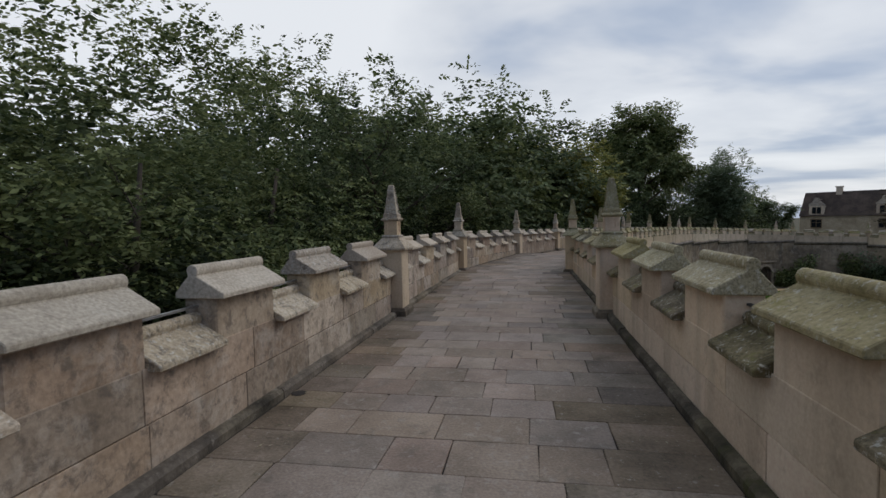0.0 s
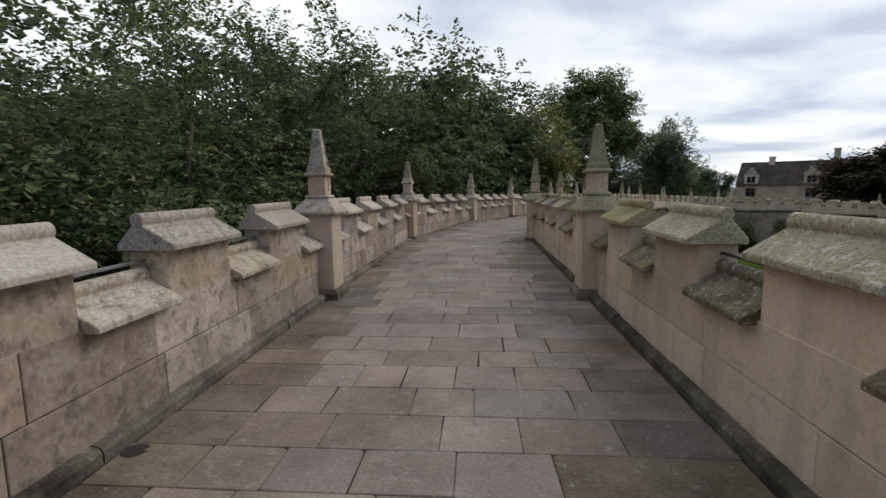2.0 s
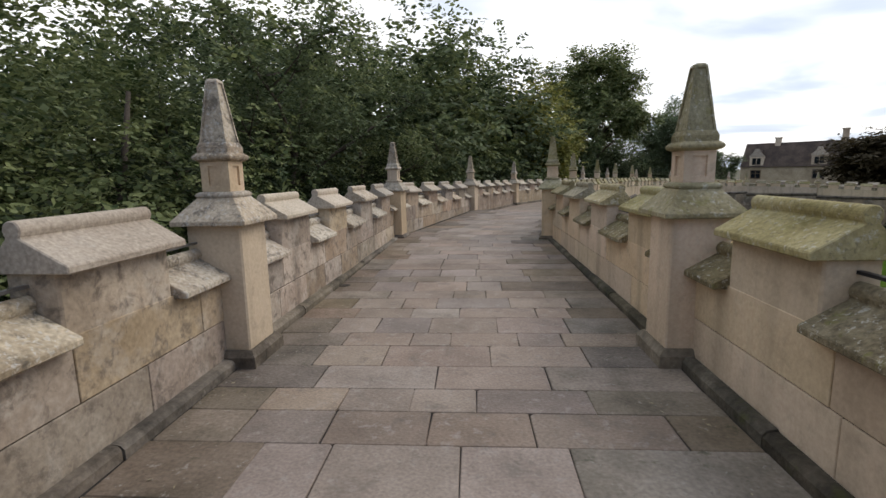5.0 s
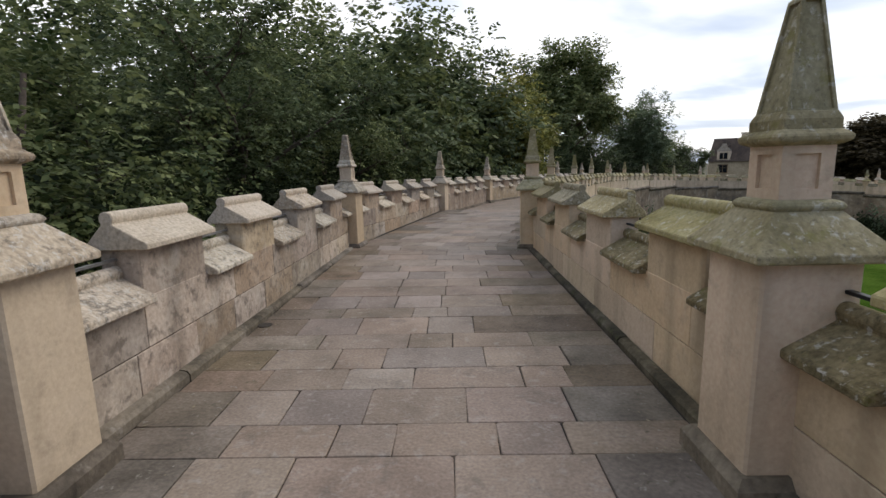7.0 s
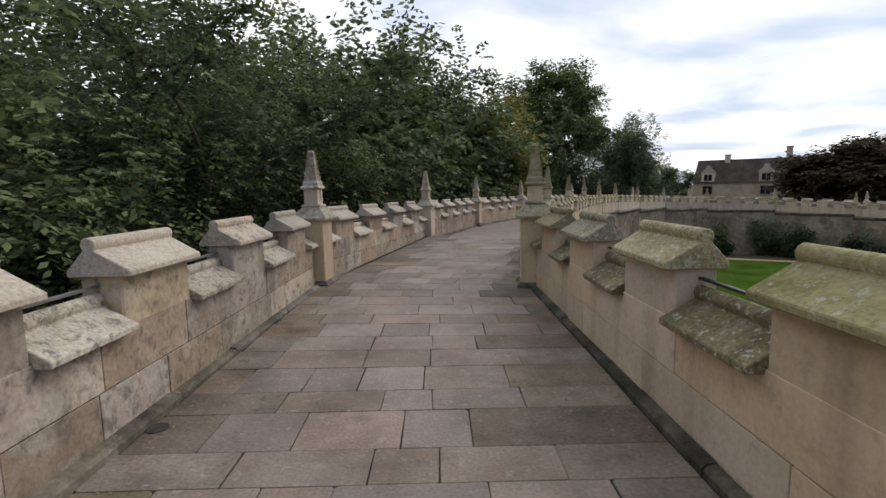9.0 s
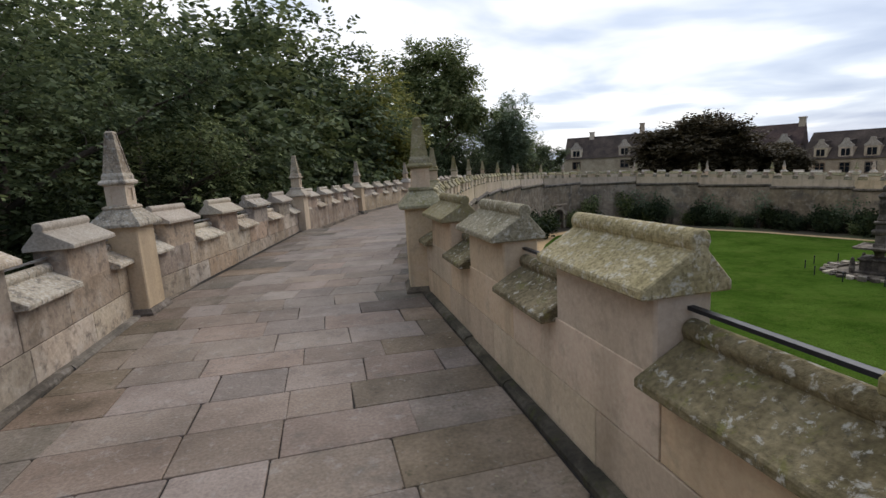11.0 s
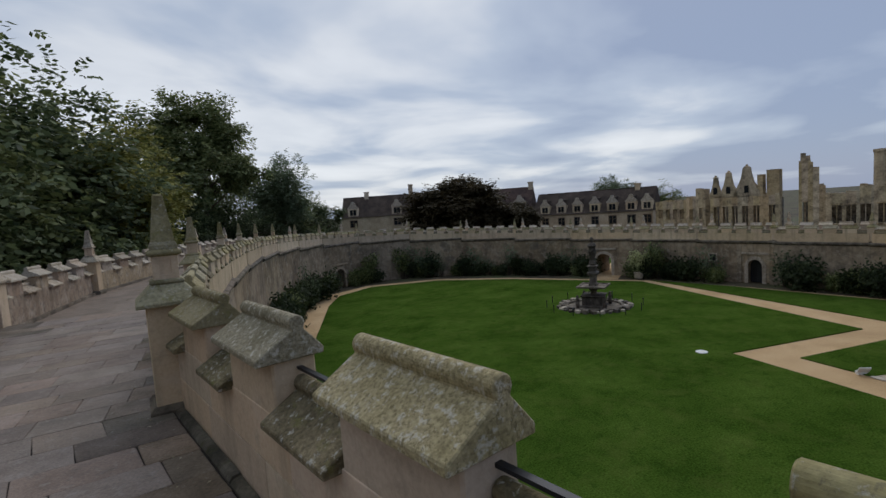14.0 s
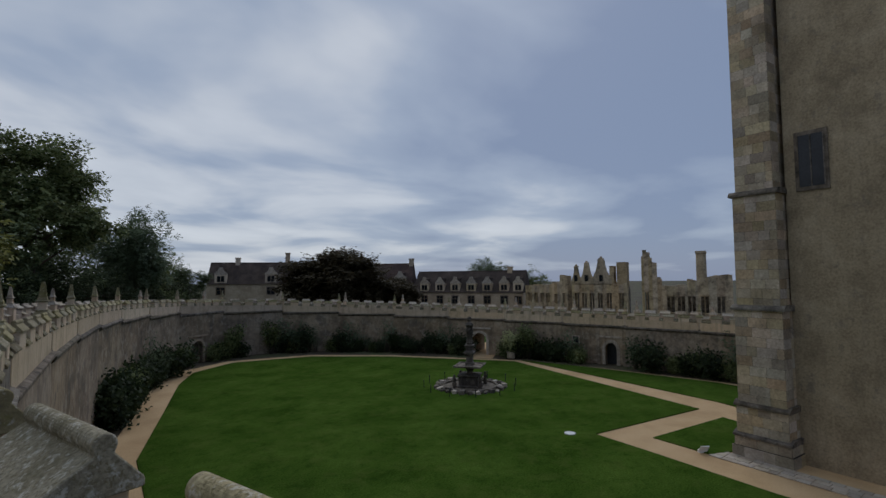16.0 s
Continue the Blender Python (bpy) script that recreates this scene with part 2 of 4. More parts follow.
LEAF_DARK = foliage("leaf_dark", (0.026, 0.044, 0.019), (0.22, 0.265, 0.125))
LEAF_YELLOW = foliage("leaf_yellowing", (0.085, 0.105, 0.026), (0.42, 0.39, 0.11))
LEAF_COPPER = foliage("leaf_copper", (0.034, 0.028, 0.014), (0.105, 0.080, 0.040))
# dark evergreen border shrubs; also undergrowth coloured as dark as shade below crowns
LEAF_SHRUB_SHADE = foliage("leaf_evergreen_shade", (0.014, 0.024, 0.010), (0.070, 0.092, 0.038))
LEAF_SILVER = foliage("leaf_silver", (0.10, 0.135, 0.075), (0.19, 0.235, 0.14))


# ---- mesh helpers ----
class Shape:
    """Collects verts and faces of one mesh."""

    def __init__(self):
        self.v, self.f = [], []

    def add(self, verts, faces, m=None):
        k = len(self.v)
        self.v += [tuple(m @ Vector(p)) if m else tuple(p) for p in verts]
        self.f += [tuple(i + k for i in q) for q in faces]
        return self

    def box(self, x0, x1, y0, y1, z0, z1, m=None):
        c = [(x, y, z) for z in (z0, z1) for y in (y0, y1) for x in (x0, x1)]
        return self.add(c, [(0, 2, 3, 1), (4, 5, 7, 6), (0, 1, 5, 4), (2, 6, 7, 3), (0, 4, 6, 2), (1, 3, 7, 5)], m)

    def prism(self, outline, x0, x1, m=None):
        """An outline of (y, z), counter-clockwise seen from +x, drawn out along x."""
        k = len(outline)
        c = [(x0, *p) for p in outline] + [(x1, *p) for p in outline]
        faces = [tuple(reversed(range(k))), tuple(range(k, 2 * k))]
        return self.add(c, faces + [(i, (i + 1) % k, k + (i + 1) % k, k + i) for i in range(k)], m)

    def rings(self, rings, m=None, close=True):
        """Stacked rings of equally many points, bottom to top."""
        k = len(rings[0])
        faces = [(r * k + i, r * k + (i + 1) % k, (r + 1) * k + (i + 1) % k, (r + 1) * k + i)
                 for r in range(len(rings) - 1) for i in range(k)]
        if close:
            faces += [tuple(reversed(range(k))), tuple((len(rings) - 1) * k + i for i in range(k))]
        return self.add([p for r in rings for p in r], faces, m)

    def square(self, levels, m=None):
        """Stacked square sections (half width, z)."""
        return self.rings([[(-h, -h, z), (h, -h, z), (h, h, z), (-h, h, z)] for h, z in levels], m)

    def turned(self, levels, sides=16, m=None):
        """Stacked round sections (radius, z)."""
        return self.rings([[(r * math.cos(2 * math.pi * i / sides), r * math.sin(2 * math.pi * i / sides), z)
                            for i in range(sides)] for r, z in levels], m)

    def mesh(self, name, mat, bevel=0.0, smooth=False):
        me = bpy.data.meshes.new(name)
        me.from_pydata(self.v, [], self.f)
        if bevel:
            bm = bmesh.new()
            bm.from_mesh(me)
            bm.normal_update()
            bmesh.ops.bevel(bm, geom=[ed for ed in bm.edges if ed.is_manifold and ed.calc_face_angle(0) > 0.5],
                            offset=bevel, segments=1, affect="EDGES", clamp_overlap=True)
            bm.to_mesh(me)
            bm.free()
        me.materials.append(mat)
        if smooth:
            me.polygons.foreach_set("use_smooth", [True] * len(me.polygons))
        me.update()
        return me


def part(name, shape, mat, parent=None, label="", bevel=0.0, smooth=False, at=None):
    me = shape if isinstance(shape, bpy.types.Mesh) else shape.mesh(name, mat, bevel, smooth)
    ob = new(name, me)
    if parent:
        ob.parent = parent
    if at is not None:
        ob.matrix_local = at
    return tagged(ob, label)


def thing(name, m, label, category, group="", kind=""):
    ob = new(name)
    ob.matrix_world = m
    return tagged(ob, label, category, group, kind)


def along(a, b, z=0.0):
    """A pose at a, whose x axis runs to b and whose y axis points to the left of it."""
    return pose(a[0], a[1], z, 0, 0, math.degrees(math.atan2(b[1] - a[1], b[0] - a[0])))


# ---- plan: the ring of wall, a polygon with a pier at each corner ----
GARDEN = -6.0
INNER = [(1.80, -12.4), (1.80, -5.4), (1.80, 1.6), (1.80, 8.42), (1.80, 14.95), (3.53, 21.7), (5.85, 28), (8.33, 34), (11.25, 40.31), (14.34, 45.7),
         (18.25, 50.91), (22.66, 55.3), (28.01, 57.18), (33.9, 55.41), (37.9, 50.79), (41.09, 45.45), (43.27, 39.7), (44.64, 33.73), (45.2, 27.86), (45.16, 22.09),
         (44.81, 16.21), (43.3, 9.8), (41.5, 4.2)]
FALL = [0, 0, 0, 0, -0.06, -0.2, -0.34, -0.46, -0.58, -0.74, -0.95, -1.2, -1.44, -1.66, -1.93, -2.14, -2.32, -2.45, -2.53, -2.58, -2.6, -2.62, -2.64]
WIDE = 3.47


def outside(points, d):
    """The line d metres to the left of a polygon."""
    out = []
    for i, p in enumerate(points):
        a, b = Vector(points[max(i - 1, 0)]), Vector(points[min(i + 1, len(points) - 1)])
        t = (b - a).normalized()
        out.append((p[0] - t.y * d, p[1] + t.x * d))
    return out


OUTER = outside(INNER, WIDE)
OUTER[2:7] = [(-1.72, 1.3), (-1.67, 8.35), (-1.57, 15.4), (0.03, 22.45), (2.1, 29.3)]


def mix2(a, b, f):
    return (a[0] + (b[0] - a[0]) * f, a[1] + (b[1] - a[1]) * f)


IN_FACE, OUT_FACE = outside(INNER, -0.26), outside(OUTER, 0.26)
DETAILED = (2, 3, 4)
GATE_BAY, DOOR_BAY, ARCH_BAY, SMALL_BAY = 16, 18, 11, 10


# ---- ground, lawn, paths ----
def slab(name, outline, z, mat, label, category, kind="structure"):
    me = bpy.data.meshes.new(name)
    me.from_pydata([(x, y, z) for x, y in outline], [], [tuple(range(len(outline)))])
    me.materials.append(mat)
    me.update()
    return tagged(new(name, me), label, category, "", kind)


slab("ground", [(900 * math.cos(i * math.pi / 24), 900 * math.sin(i * math.pi / 24)) for i in range(48)], GARDEN - 0.06, EARTH,
     "dark earth and rough grass around the garden", "ground")
RING = [(4.94, 22.22), (9.49, 34.11), (13.98, 41.85), (18.16, 48.98), (21.37, 52.66), (27.03, 54.33), (33.95, 50.75), (38.37, 43.6), (40.97, 36.43), (42.64, 31.48),
        (43.01, 23.69), (42.28, 15.07), (40.93, 8.47), (38.45, 2.37), (28.42, -7.85), (6.12, -6.03), (4.16, 8.33)]
LAWN_A = [(6.28, 20.3), (10.71, 33.41), (15.1, 40.65), (19.19, 47.47), (22.19, 51.25), (26.84, 53.01), (33.15, 49.73), (37.57, 42.98), (40.16, 35.92), (41.83, 31.38),
          (33.27, 14.78), (25.34, 18.26), (24.15, 15.1), (22.37, 10.73), (18.24, -2.88), (8.13, -3.99), (5.58, 8.35)]
LAWN_B = [(42.64, 30.98), (42.61, 23.79), (41.78, 14.86), (39.41, 8.46), (36.41, 4.38), (32.31, 9), (35.61, 14.1)]
LAWN_C = [(26.37, 15.83), (32.07, 13.46), (29.87, 9.99), (25.39, 13.19)]
slab("path", RING, GARDEN, GRAVEL, "pale sandy gravel path curving round the lawn", "path")
BORDER = outside(INNER, -0.3)[3:]
slab("flower_bed", BORDER + [(30, -9), (4, -9)], GARDEN - 0.03, EARTH, "dark soil bed along the foot of the wall", "ground")


def lawn(outline, name_label):
    """A mown sheet with a slightly raised, rounded edge."""
    sh = Shape()
    k = len(outline)
    c = Vector((sum(p[0] for p in outline) / k, sum(p[1] for p in outline) / k))
    rings = []
    for inset, z in ((0.0, 0.004), (0.02, 0.045), (0.12, 0.06)):
        rings.append([(*(Vector(p) + (c - Vector(p)).normalized() * inset), GARDEN + z) for p in outline])
    sh.rings(rings, close=False)
    sh.f.append(tuple(range(2 * k, 3 * k)))
    return tagged(part("lawn", sh, GRASS), name_label, "lawn", "", "structure")


lawn(LAWN_A, "large bright green mown lawn")
lawn(LAWN_B, "green mown lawn beside the diagonal path")
lawn(LAWN_C, "small triangular mown grass patch by the path")


# ---- the ring wall: solid body, doors and gate, walk on top ----
def arch_outline(half, spring, top, n=8):
    """Points of a doorway's head from left to right, segmental or round."""
    rise = top - spring
    return [(-half * math.cos(math.pi * i / n), spring + rise * math.sin(math.pi * i / n)) for i in range(n + 1)]


def fronted(sh, x0, x1, z0, z1, y0, y1, half, spring, top, xc):
    """A wall from x0 to x1 with an arched opening at xc, through its whole thickness."""
    sh.box(x0, xc - half, y0, y1, z0, z1)
    sh.box(xc + half, x1, y0, y1, z0, z1)
    pts = arch_outline(half, z0 + spring, z0 + top)
    for a, b in zip(pts, pts[1:]):
        sh.add([(xc + a[0], y0, a[1]), (xc + b[0], y0, b[1]), (xc + b[0], y0, z1), (xc + a[0], y0, z1),
                (xc + a[0], y1, a[1]), (xc + b[0], y1, b[1]), (xc + b[0], y1, z1), (xc + a[0], y1, z1)],
               [(0, 1, 2, 3), (7, 6, 5, 4), (0, 4, 5, 1), (3, 2, 6, 7)])


HOLES = {GATE_BAY: (3.4, 0.74, 1.5, 2.15), DOOR_BAY: (4.5, 0.5, 1.4, 1.95), ARCH_BAY: (2.2, 0.68, 1.45, 2.05), SMALL_BAY: (3.6, 0.42, 1.7, 1.72)}
for i in range(len(INNER) - 1):
    a, b, c, d = IN_FACE[i], IN_FACE[i + 1], OUT_FACE[i + 1], OUT_FACE[i]
    za, zb = FALL[i] - 0.03, FALL[i + 1] - 0.03
    wall = thing("wall_ring_%d" % (i + 1), pose(0, 0, 0), "tall weathered rubble garden wall carrying the walk", "wall", "", "structure")
    base = GARDEN - 0.4
    sh = Shape()
    m = along(a, b)
    span = (Vector(b) - Vector(a)).length
    if i in HOLES:
        xc, half, spring, top = HOLES[i]
        through_way = i == GATE_BAY
        deep = 3.95 if through_way else 0.75
        front = Shape()
        fronted(front, 0, span, GARDEN, min(za, zb) - 0.02, 0.0, deep, half, spring, top, xc)
        part("front", front, RUBBLE, wall, at=m)
        # dressed surround
        sur = Shape()
        for sx in (-1, 1):
            sur.box(xc + sx * half - (0.26 if sx < 0 else 0), xc + sx * half + (0.26 if sx > 0 else 0), -0.06, 0.1, GARDEN, GARDEN + spring)
        o, q = arch_outline(half + 0.26, GARDEN + spring, GARDEN + top + 0.26), arch_outline(half, GARDEN + spring, GARDEN + top)
        for k in range(len(o) - 1):
            sur.add([(xc + q[k][0], -0.06, q[k][1]), (xc + q[k + 1][0], -0.06, q[k + 1][1]), (xc + o[k + 1][0], -0.06, o[k + 1][1]), (xc + o[k][0], -0.06, o[k][1]),
                     (xc + q[k][0], 0.1, q[k][1]), (xc + q[k + 1][0], 0.1, q[k + 1][1]), (xc + o[k + 1][0], 0.1, o[k + 1][1]), (xc + o[k][0], 0.1, o[k][1])],
                    [(0, 1, 2, 3), (3, 2, 6, 7), (0, 4, 5, 1)])
        sur.box(xc - half - 0.5, xc + half + 0.5, -0.14, 0.02, GARDEN + top + 0.42, GARDEN + top + 0.56)
        part("surround", sur, STONE, wall, "pale dressed stone door surround", at=m)
        if i == DOOR_BAY:
            for sx in (-1.15, 1.15):
                part("pilaster", Shape().box(xc + sx - 0.16, xc + sx + 0.16, -0.07, 0.02, GARDEN, min(za, zb) - 0.2), RUBBLE, wall, "flat stone pilaster beside the door", at=m)
            frame_w = Shape().box(xc - 3.55, xc - 2.85, -0.05, 0.02, GARDEN + 1.65, GARDEN + 1.75)
            frame_w.box(xc - 3.55, xc - 2.85, -0.05, 0.02, GARDEN + 2.3, GARDEN + 2.4)
            for fx0 in (xc - 3.55, xc - 2.95):
                frame_w.box(fx0, fx0 + 0.1, -0.05, 0.02, GARDEN + 1.75, GARDEN + 2.3)
            part("window", frame_w, STONE, wall, "small square window in the garden wall", at=m)
            part("pane", Shape().box(xc - 3.45, xc - 2.95, -0.02, 0.0, GARDEN + 1.75, GARDEN + 2.3), IRON, wall, "dark window pane", at=m)
        if not through_way:
            door = Shape()
            for k in range(6):
                w = 2 * half / 6
                door.box(xc - half + k * w + 0.005, xc - half + (k + 1) * w - 0.005, 0.5, 0.56, GARDEN, GARDEN + top)
            part("door", door, IRON if i == DOOR_BAY else BARK, wall, "dark plank door in shadow", at=m)
            e, f = m @ Vector((0, deep, 0)), m @ Vector((span, deep, 0))
            a, b = (e.x, e.y), (f.x, f.y)
        else:
            a = b = None
    if a:
        sh.add([(*a, base), (*b, base), (*c, base), (*d, base), (*a, za), (*b, zb), (*c, zb), (*d, za)],
               [(0, 3, 2, 1), (4, 5, 6, 7), (0, 1, 5, 4), (1, 2, 6, 5), (2, 3, 7, 6), (3, 0, 4, 7)])
        part("body", sh, RUBBLE, wall)
    else:
        deck = Shape()
        p, q = IN_FACE[i], IN_FACE[i + 1]
        deck.add([(*p, za - 0.1), (*q, zb - 0.1), (*c, zb - 0.1), (*d, za - 0.1), (*p, za), (*q, zb), (*c, zb), (*d, za)],
                 [(0, 3, 2, 1), (4, 5, 6, 7), (0, 1, 5, 4), (1, 2, 6, 5), (2, 3, 7, 6), (3, 0, 4, 7)])
        part("body", deck, RUBBLE, wall)
    # string course on the garden side
    st = Shape()
    st.prism([(0.0, -0.20), (-0.10, -0.13), (-0.13, -0.06), (-0.13, 0.0), (0.0, 0.06)], 0, span)
    part("string_course", st, PLINTH, wall, "dark moulded string course", at=along(IN_FACE[i], IN_FACE[i + 1], (za + zb) / 2))


# ---- walk: flags in rows from parapet to parapet ----
floor = thing("floor", pose(0, 0, 0), "grey worn stone paving flags laid in staggered rows", "paving", "", "structure")
bedding = Shape()
for i in DETAILED + (1,):
    a, b, c, d = INNER[i], INNER[i + 1], OUTER[i + 1], OUTER[i]
    bedding.add([(*a, -0.012), (*b, -0.012), (*c, -0.012), (*d, -0.012)], [(0, 1, 2, 3)])
part("bedding", bedding, JOINT, floor, "dark earth joints between the flags")
rest = Shape()
for i in [0, 1] + list(range(5, len(INNER) - 1)):
    a, b, c, d = INNER[i], INNER[i + 1], OUTER[i + 1], OUTER[i]
    rows = 14
    for k in range(rows):
        f0, f1 = (k + 0.02) / rows, (k + 0.98) / rows
        p, q, r, s = mix2(a, b, f0), mix2(a, b, f1), mix2(d, c, f1), mix2(d, c, f0)
        z0, z1 = FALL[i] + (FALL[i + 1] - FALL[i]) * f0, FALL[i] + (FALL[i + 1] - FALL[i]) * f1
        cuts = [0, 0.2 + 0.05 * (k % 3), 0.45 + 0.04 * (k % 2), 0.72 - 0.05 * (k % 3), 1]
        for g, h in zip(cuts, cuts[1:]):
            pts = [(*mix2(p, s, g + 0.004), z0), (*mix2(q, r, g + 0.004), z1), (*mix2(q, r, h - 0.004), z1), (*mix2(p, s, h - 0.004), z0)]
            rest.add(pts, [(0, 1, 2, 3)])
tagged(part("far_flags", rest, FLAG, floor), kind="stuff")


# ---- parapets ----
def gable(front, back, eave, ridge, roll=0.046, lip=0.038):
    """Outline of a saddleback coping with a roll on its ridge; its front slope is the longer."""
    neck = (roll * 0.72, ridge - roll - roll * 0.75)
    pts = [(-back, eave), (front, eave), (front, eave + lip), neck]
    pts += [(roll * math.cos(t), ridge - roll + roll * math.sin(t)) for t in [radians(d) for d in range(-30, 211, 30)]]
    return pts + [(-neck[0], neck[1]), (-back, eave + lip)]


BACK, FACE, AXIS = -0.25, 0.015, -0.145
LOW, HIGH = 0.70, 1.01
MERLON = 0.395
merlon_mesh = {}
for key, mat in (("weathered", STONE), ("smooth", SMOOTH)):
    merlon_mesh[key] = (Shape().box(-MERLON, MERLON, BACK + 0.004, FACE - 0.004, LOW - 0.02, HIGH + 0.02).mesh("merlon", mat, 0.012),
                        Shape().prism([(y + AXIS, z) for y, z in gable(0.25, 0.145, HIGH, 1.255)], -0.435, 0.435).mesh("coping", COPING if key == "weathered" else MOSSY, 0.006),
                        Shape().prism([(y + AXIS, z) for y, z in gable(0.25, 0.145, HIGH, 1.255)], -0.435, 0.435).mesh("coping", LICHEN if key == "weathered" else SPECKLED, 0.006))
gap_mesh = {}


def centres(span, start, end):
    return [start + k * (span - start - end) / 3 for k in range(4)]


def parapet(a, b, za, zb, key, name, detailed, cs=None):
    """One bay of parapet from pier a to pier b; the walk lies to the left of it."""
    m = along(a, b, za)
    span = (Vector(b) - Vector(a)).length
    m = m @ pose(0, 0, 0, 0, -math.degrees(math.atan2(zb - za, span)), 0)
    mat = STONE if key == "weathered" else SMOOTH
    wall = thing(name, m, "crenellated ashlar parapet with saddleback copings" + (", blotched and weathered" if key == "weathered" else ", smooth and buff"),
                 "parapet", "", "structure")
    core = Shape().box(0.1, span - 0.1, BACK, FACE - (0.012 if detailed else 0), -0.02, LOW)
    part("core", core, (JOINT if key == "weathered" else PLINTH) if detailed else mat, wall)
    rnd = random.Random(int(a[1] * 10) + len(key))
    if detailed:
        # three courses of blocks on the face of the wall
        for row, (z0, z1) in enumerate(((0.0, 0.36), (0.36, LOW))):
            x = 0.15
            first = True
            while x < span - 0.15:
                w = (rnd.uniform(0.6, 1.3) if key == "weathered" else rnd.uniform(0.9, 1.7)) * (0.5 if first and row else 1)
                first = False
                x1 = min(x + w, span - 0.15)
                if span - 0.15 - x1 < 0.3:
                    x1 = span - 0.15
                proud = rnd.uniform(-0.003, 0.004) * (1 if key == "weathered" else 0.4)
                part("block", Shape().box(x + 0.003, x1 - 0.003, FACE - 0.06, FACE + proud, z0 + 0.0035, z1 - 0.0035).mesh("block", mat, 0.004), mat, wall)
                x = x1
        # footing along the floor
        x = 0.25
        while x < span - 0.25:
            x1 = min(x + rnd.uniform(0.9, 1.6), span - 0.25)
            h, w = rnd.uniform(0.075, 0.095), rnd.uniform(0.075, 0.09)
            part("footing", Shape().prism([(FACE - 0.02, -0.01), (FACE + w, -0.01), (FACE + w, h * 0.6), (FACE + w * 0.75, h * 0.9), (FACE + 0.01, h)],
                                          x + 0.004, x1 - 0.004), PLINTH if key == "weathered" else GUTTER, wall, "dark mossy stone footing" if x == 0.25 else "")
            x = x1
    else:
        part("footing", Shape().box(0.25, span - 0.25, FACE - 0.02, FACE + 0.08, -0.02, 0.08), PLINTH, wall)
    cs = cs or centres(span, 1.3, 1.15)
    for k, x in enumerate(cs):
        jit = rnd.uniform(-0.4, 0.4) if detailed else 0
        part("merlon", merlon_mesh[key][0], mat, wall, at=pose(x, 0, 0))
        part("coping", merlon_mesh[key][1 + (k % 3 == 1 if key == "weathered" else k % 3 != 0)], mat, wall, at=pose(x, 0, rnd.uniform(-0.004, 0.004), jit, 0, jit))
    edges = [0.2] + [v for x in cs for v in (x - MERLON, x + MERLON)] + [span - 0.2]
    for g, h in zip(edges[::2], edges[1::2]):
        size = round(h - g, 2)
        if (size, key) not in gap_mesh:
            gap_mesh[size, key] = (Shape().prism([(y + AXIS, z) for y, z in gable(0.25, 0.145, LOW - 0.03, LOW + 0.21)], -size / 2 + 0.003, size / 2 - 0.003)
                                   .mesh("crenel_coping", LICHEN if key == "weathered" else CRENEL_MOSS, 0.006),
                                   Shape().box(-size / 2 - 0.02, size / 2 + 0.02, AXIS - 0.015, AXIS + 0.015, 0.940, 0.956).mesh("iron_bar", IRON if key == "smooth" else IRON_SKYLIT))
        part("crenel_coping", gap_mesh[size, key][0], mat, wall, at=pose((g + h) / 2, 0, 0))
        if detailed:
            part("iron_bar", gap_mesh[size, key][1], IRON, wall, "thin black iron safety bar", at=pose((g + h) / 2, 0, 0))
    return wall


def sunk(shape, rim, depth, name, mat):
    """The mesh of a shape whose tall side faces are sunk panels within a rim."""
    verts, faces = [Vector(q) for q in shape.v], []
    for f in shape.f:
        c = [verts[i] for i in f]
        n = (c[2] - c[0]).cross(c[3] - c[1]) if len(c) == 4 else Vector((0, 0, 1))
        if len(c) != 4 or abs(n.normalized().z) > 0.4 or n.length / 2 < 0.02:
            faces.append(f)
            continue
        mid = sum(c, Vector()) / 4
        back = Vector((-mid.x, -mid.y, 0)).normalized() * depth
        inner = []
        for k in range(4):
            e1, e2 = c[(k + 1) % 4] - c[k], c[k - 1] - c[k]
            inner.append(c[k] + e1.normalized() * rim + e2.normalized() * rim)
        k0 = len(verts)
        verts += inner + [q + back for q in inner]
        for k in range(4):
            j = (k + 1) % 4
            faces.append((f[k], f[j], k0 + j, k0 + k))
            faces.append((k0 + k, k0 + j, k0 + 4 + j, k0 + 4 + k))
        faces.append((k0 + 4, k0 + 5, k0 + 6, k0 + 7))
    out = Shape()
    out.add([tuple(q) for q in verts], faces)
    return out.mesh(name, mat)


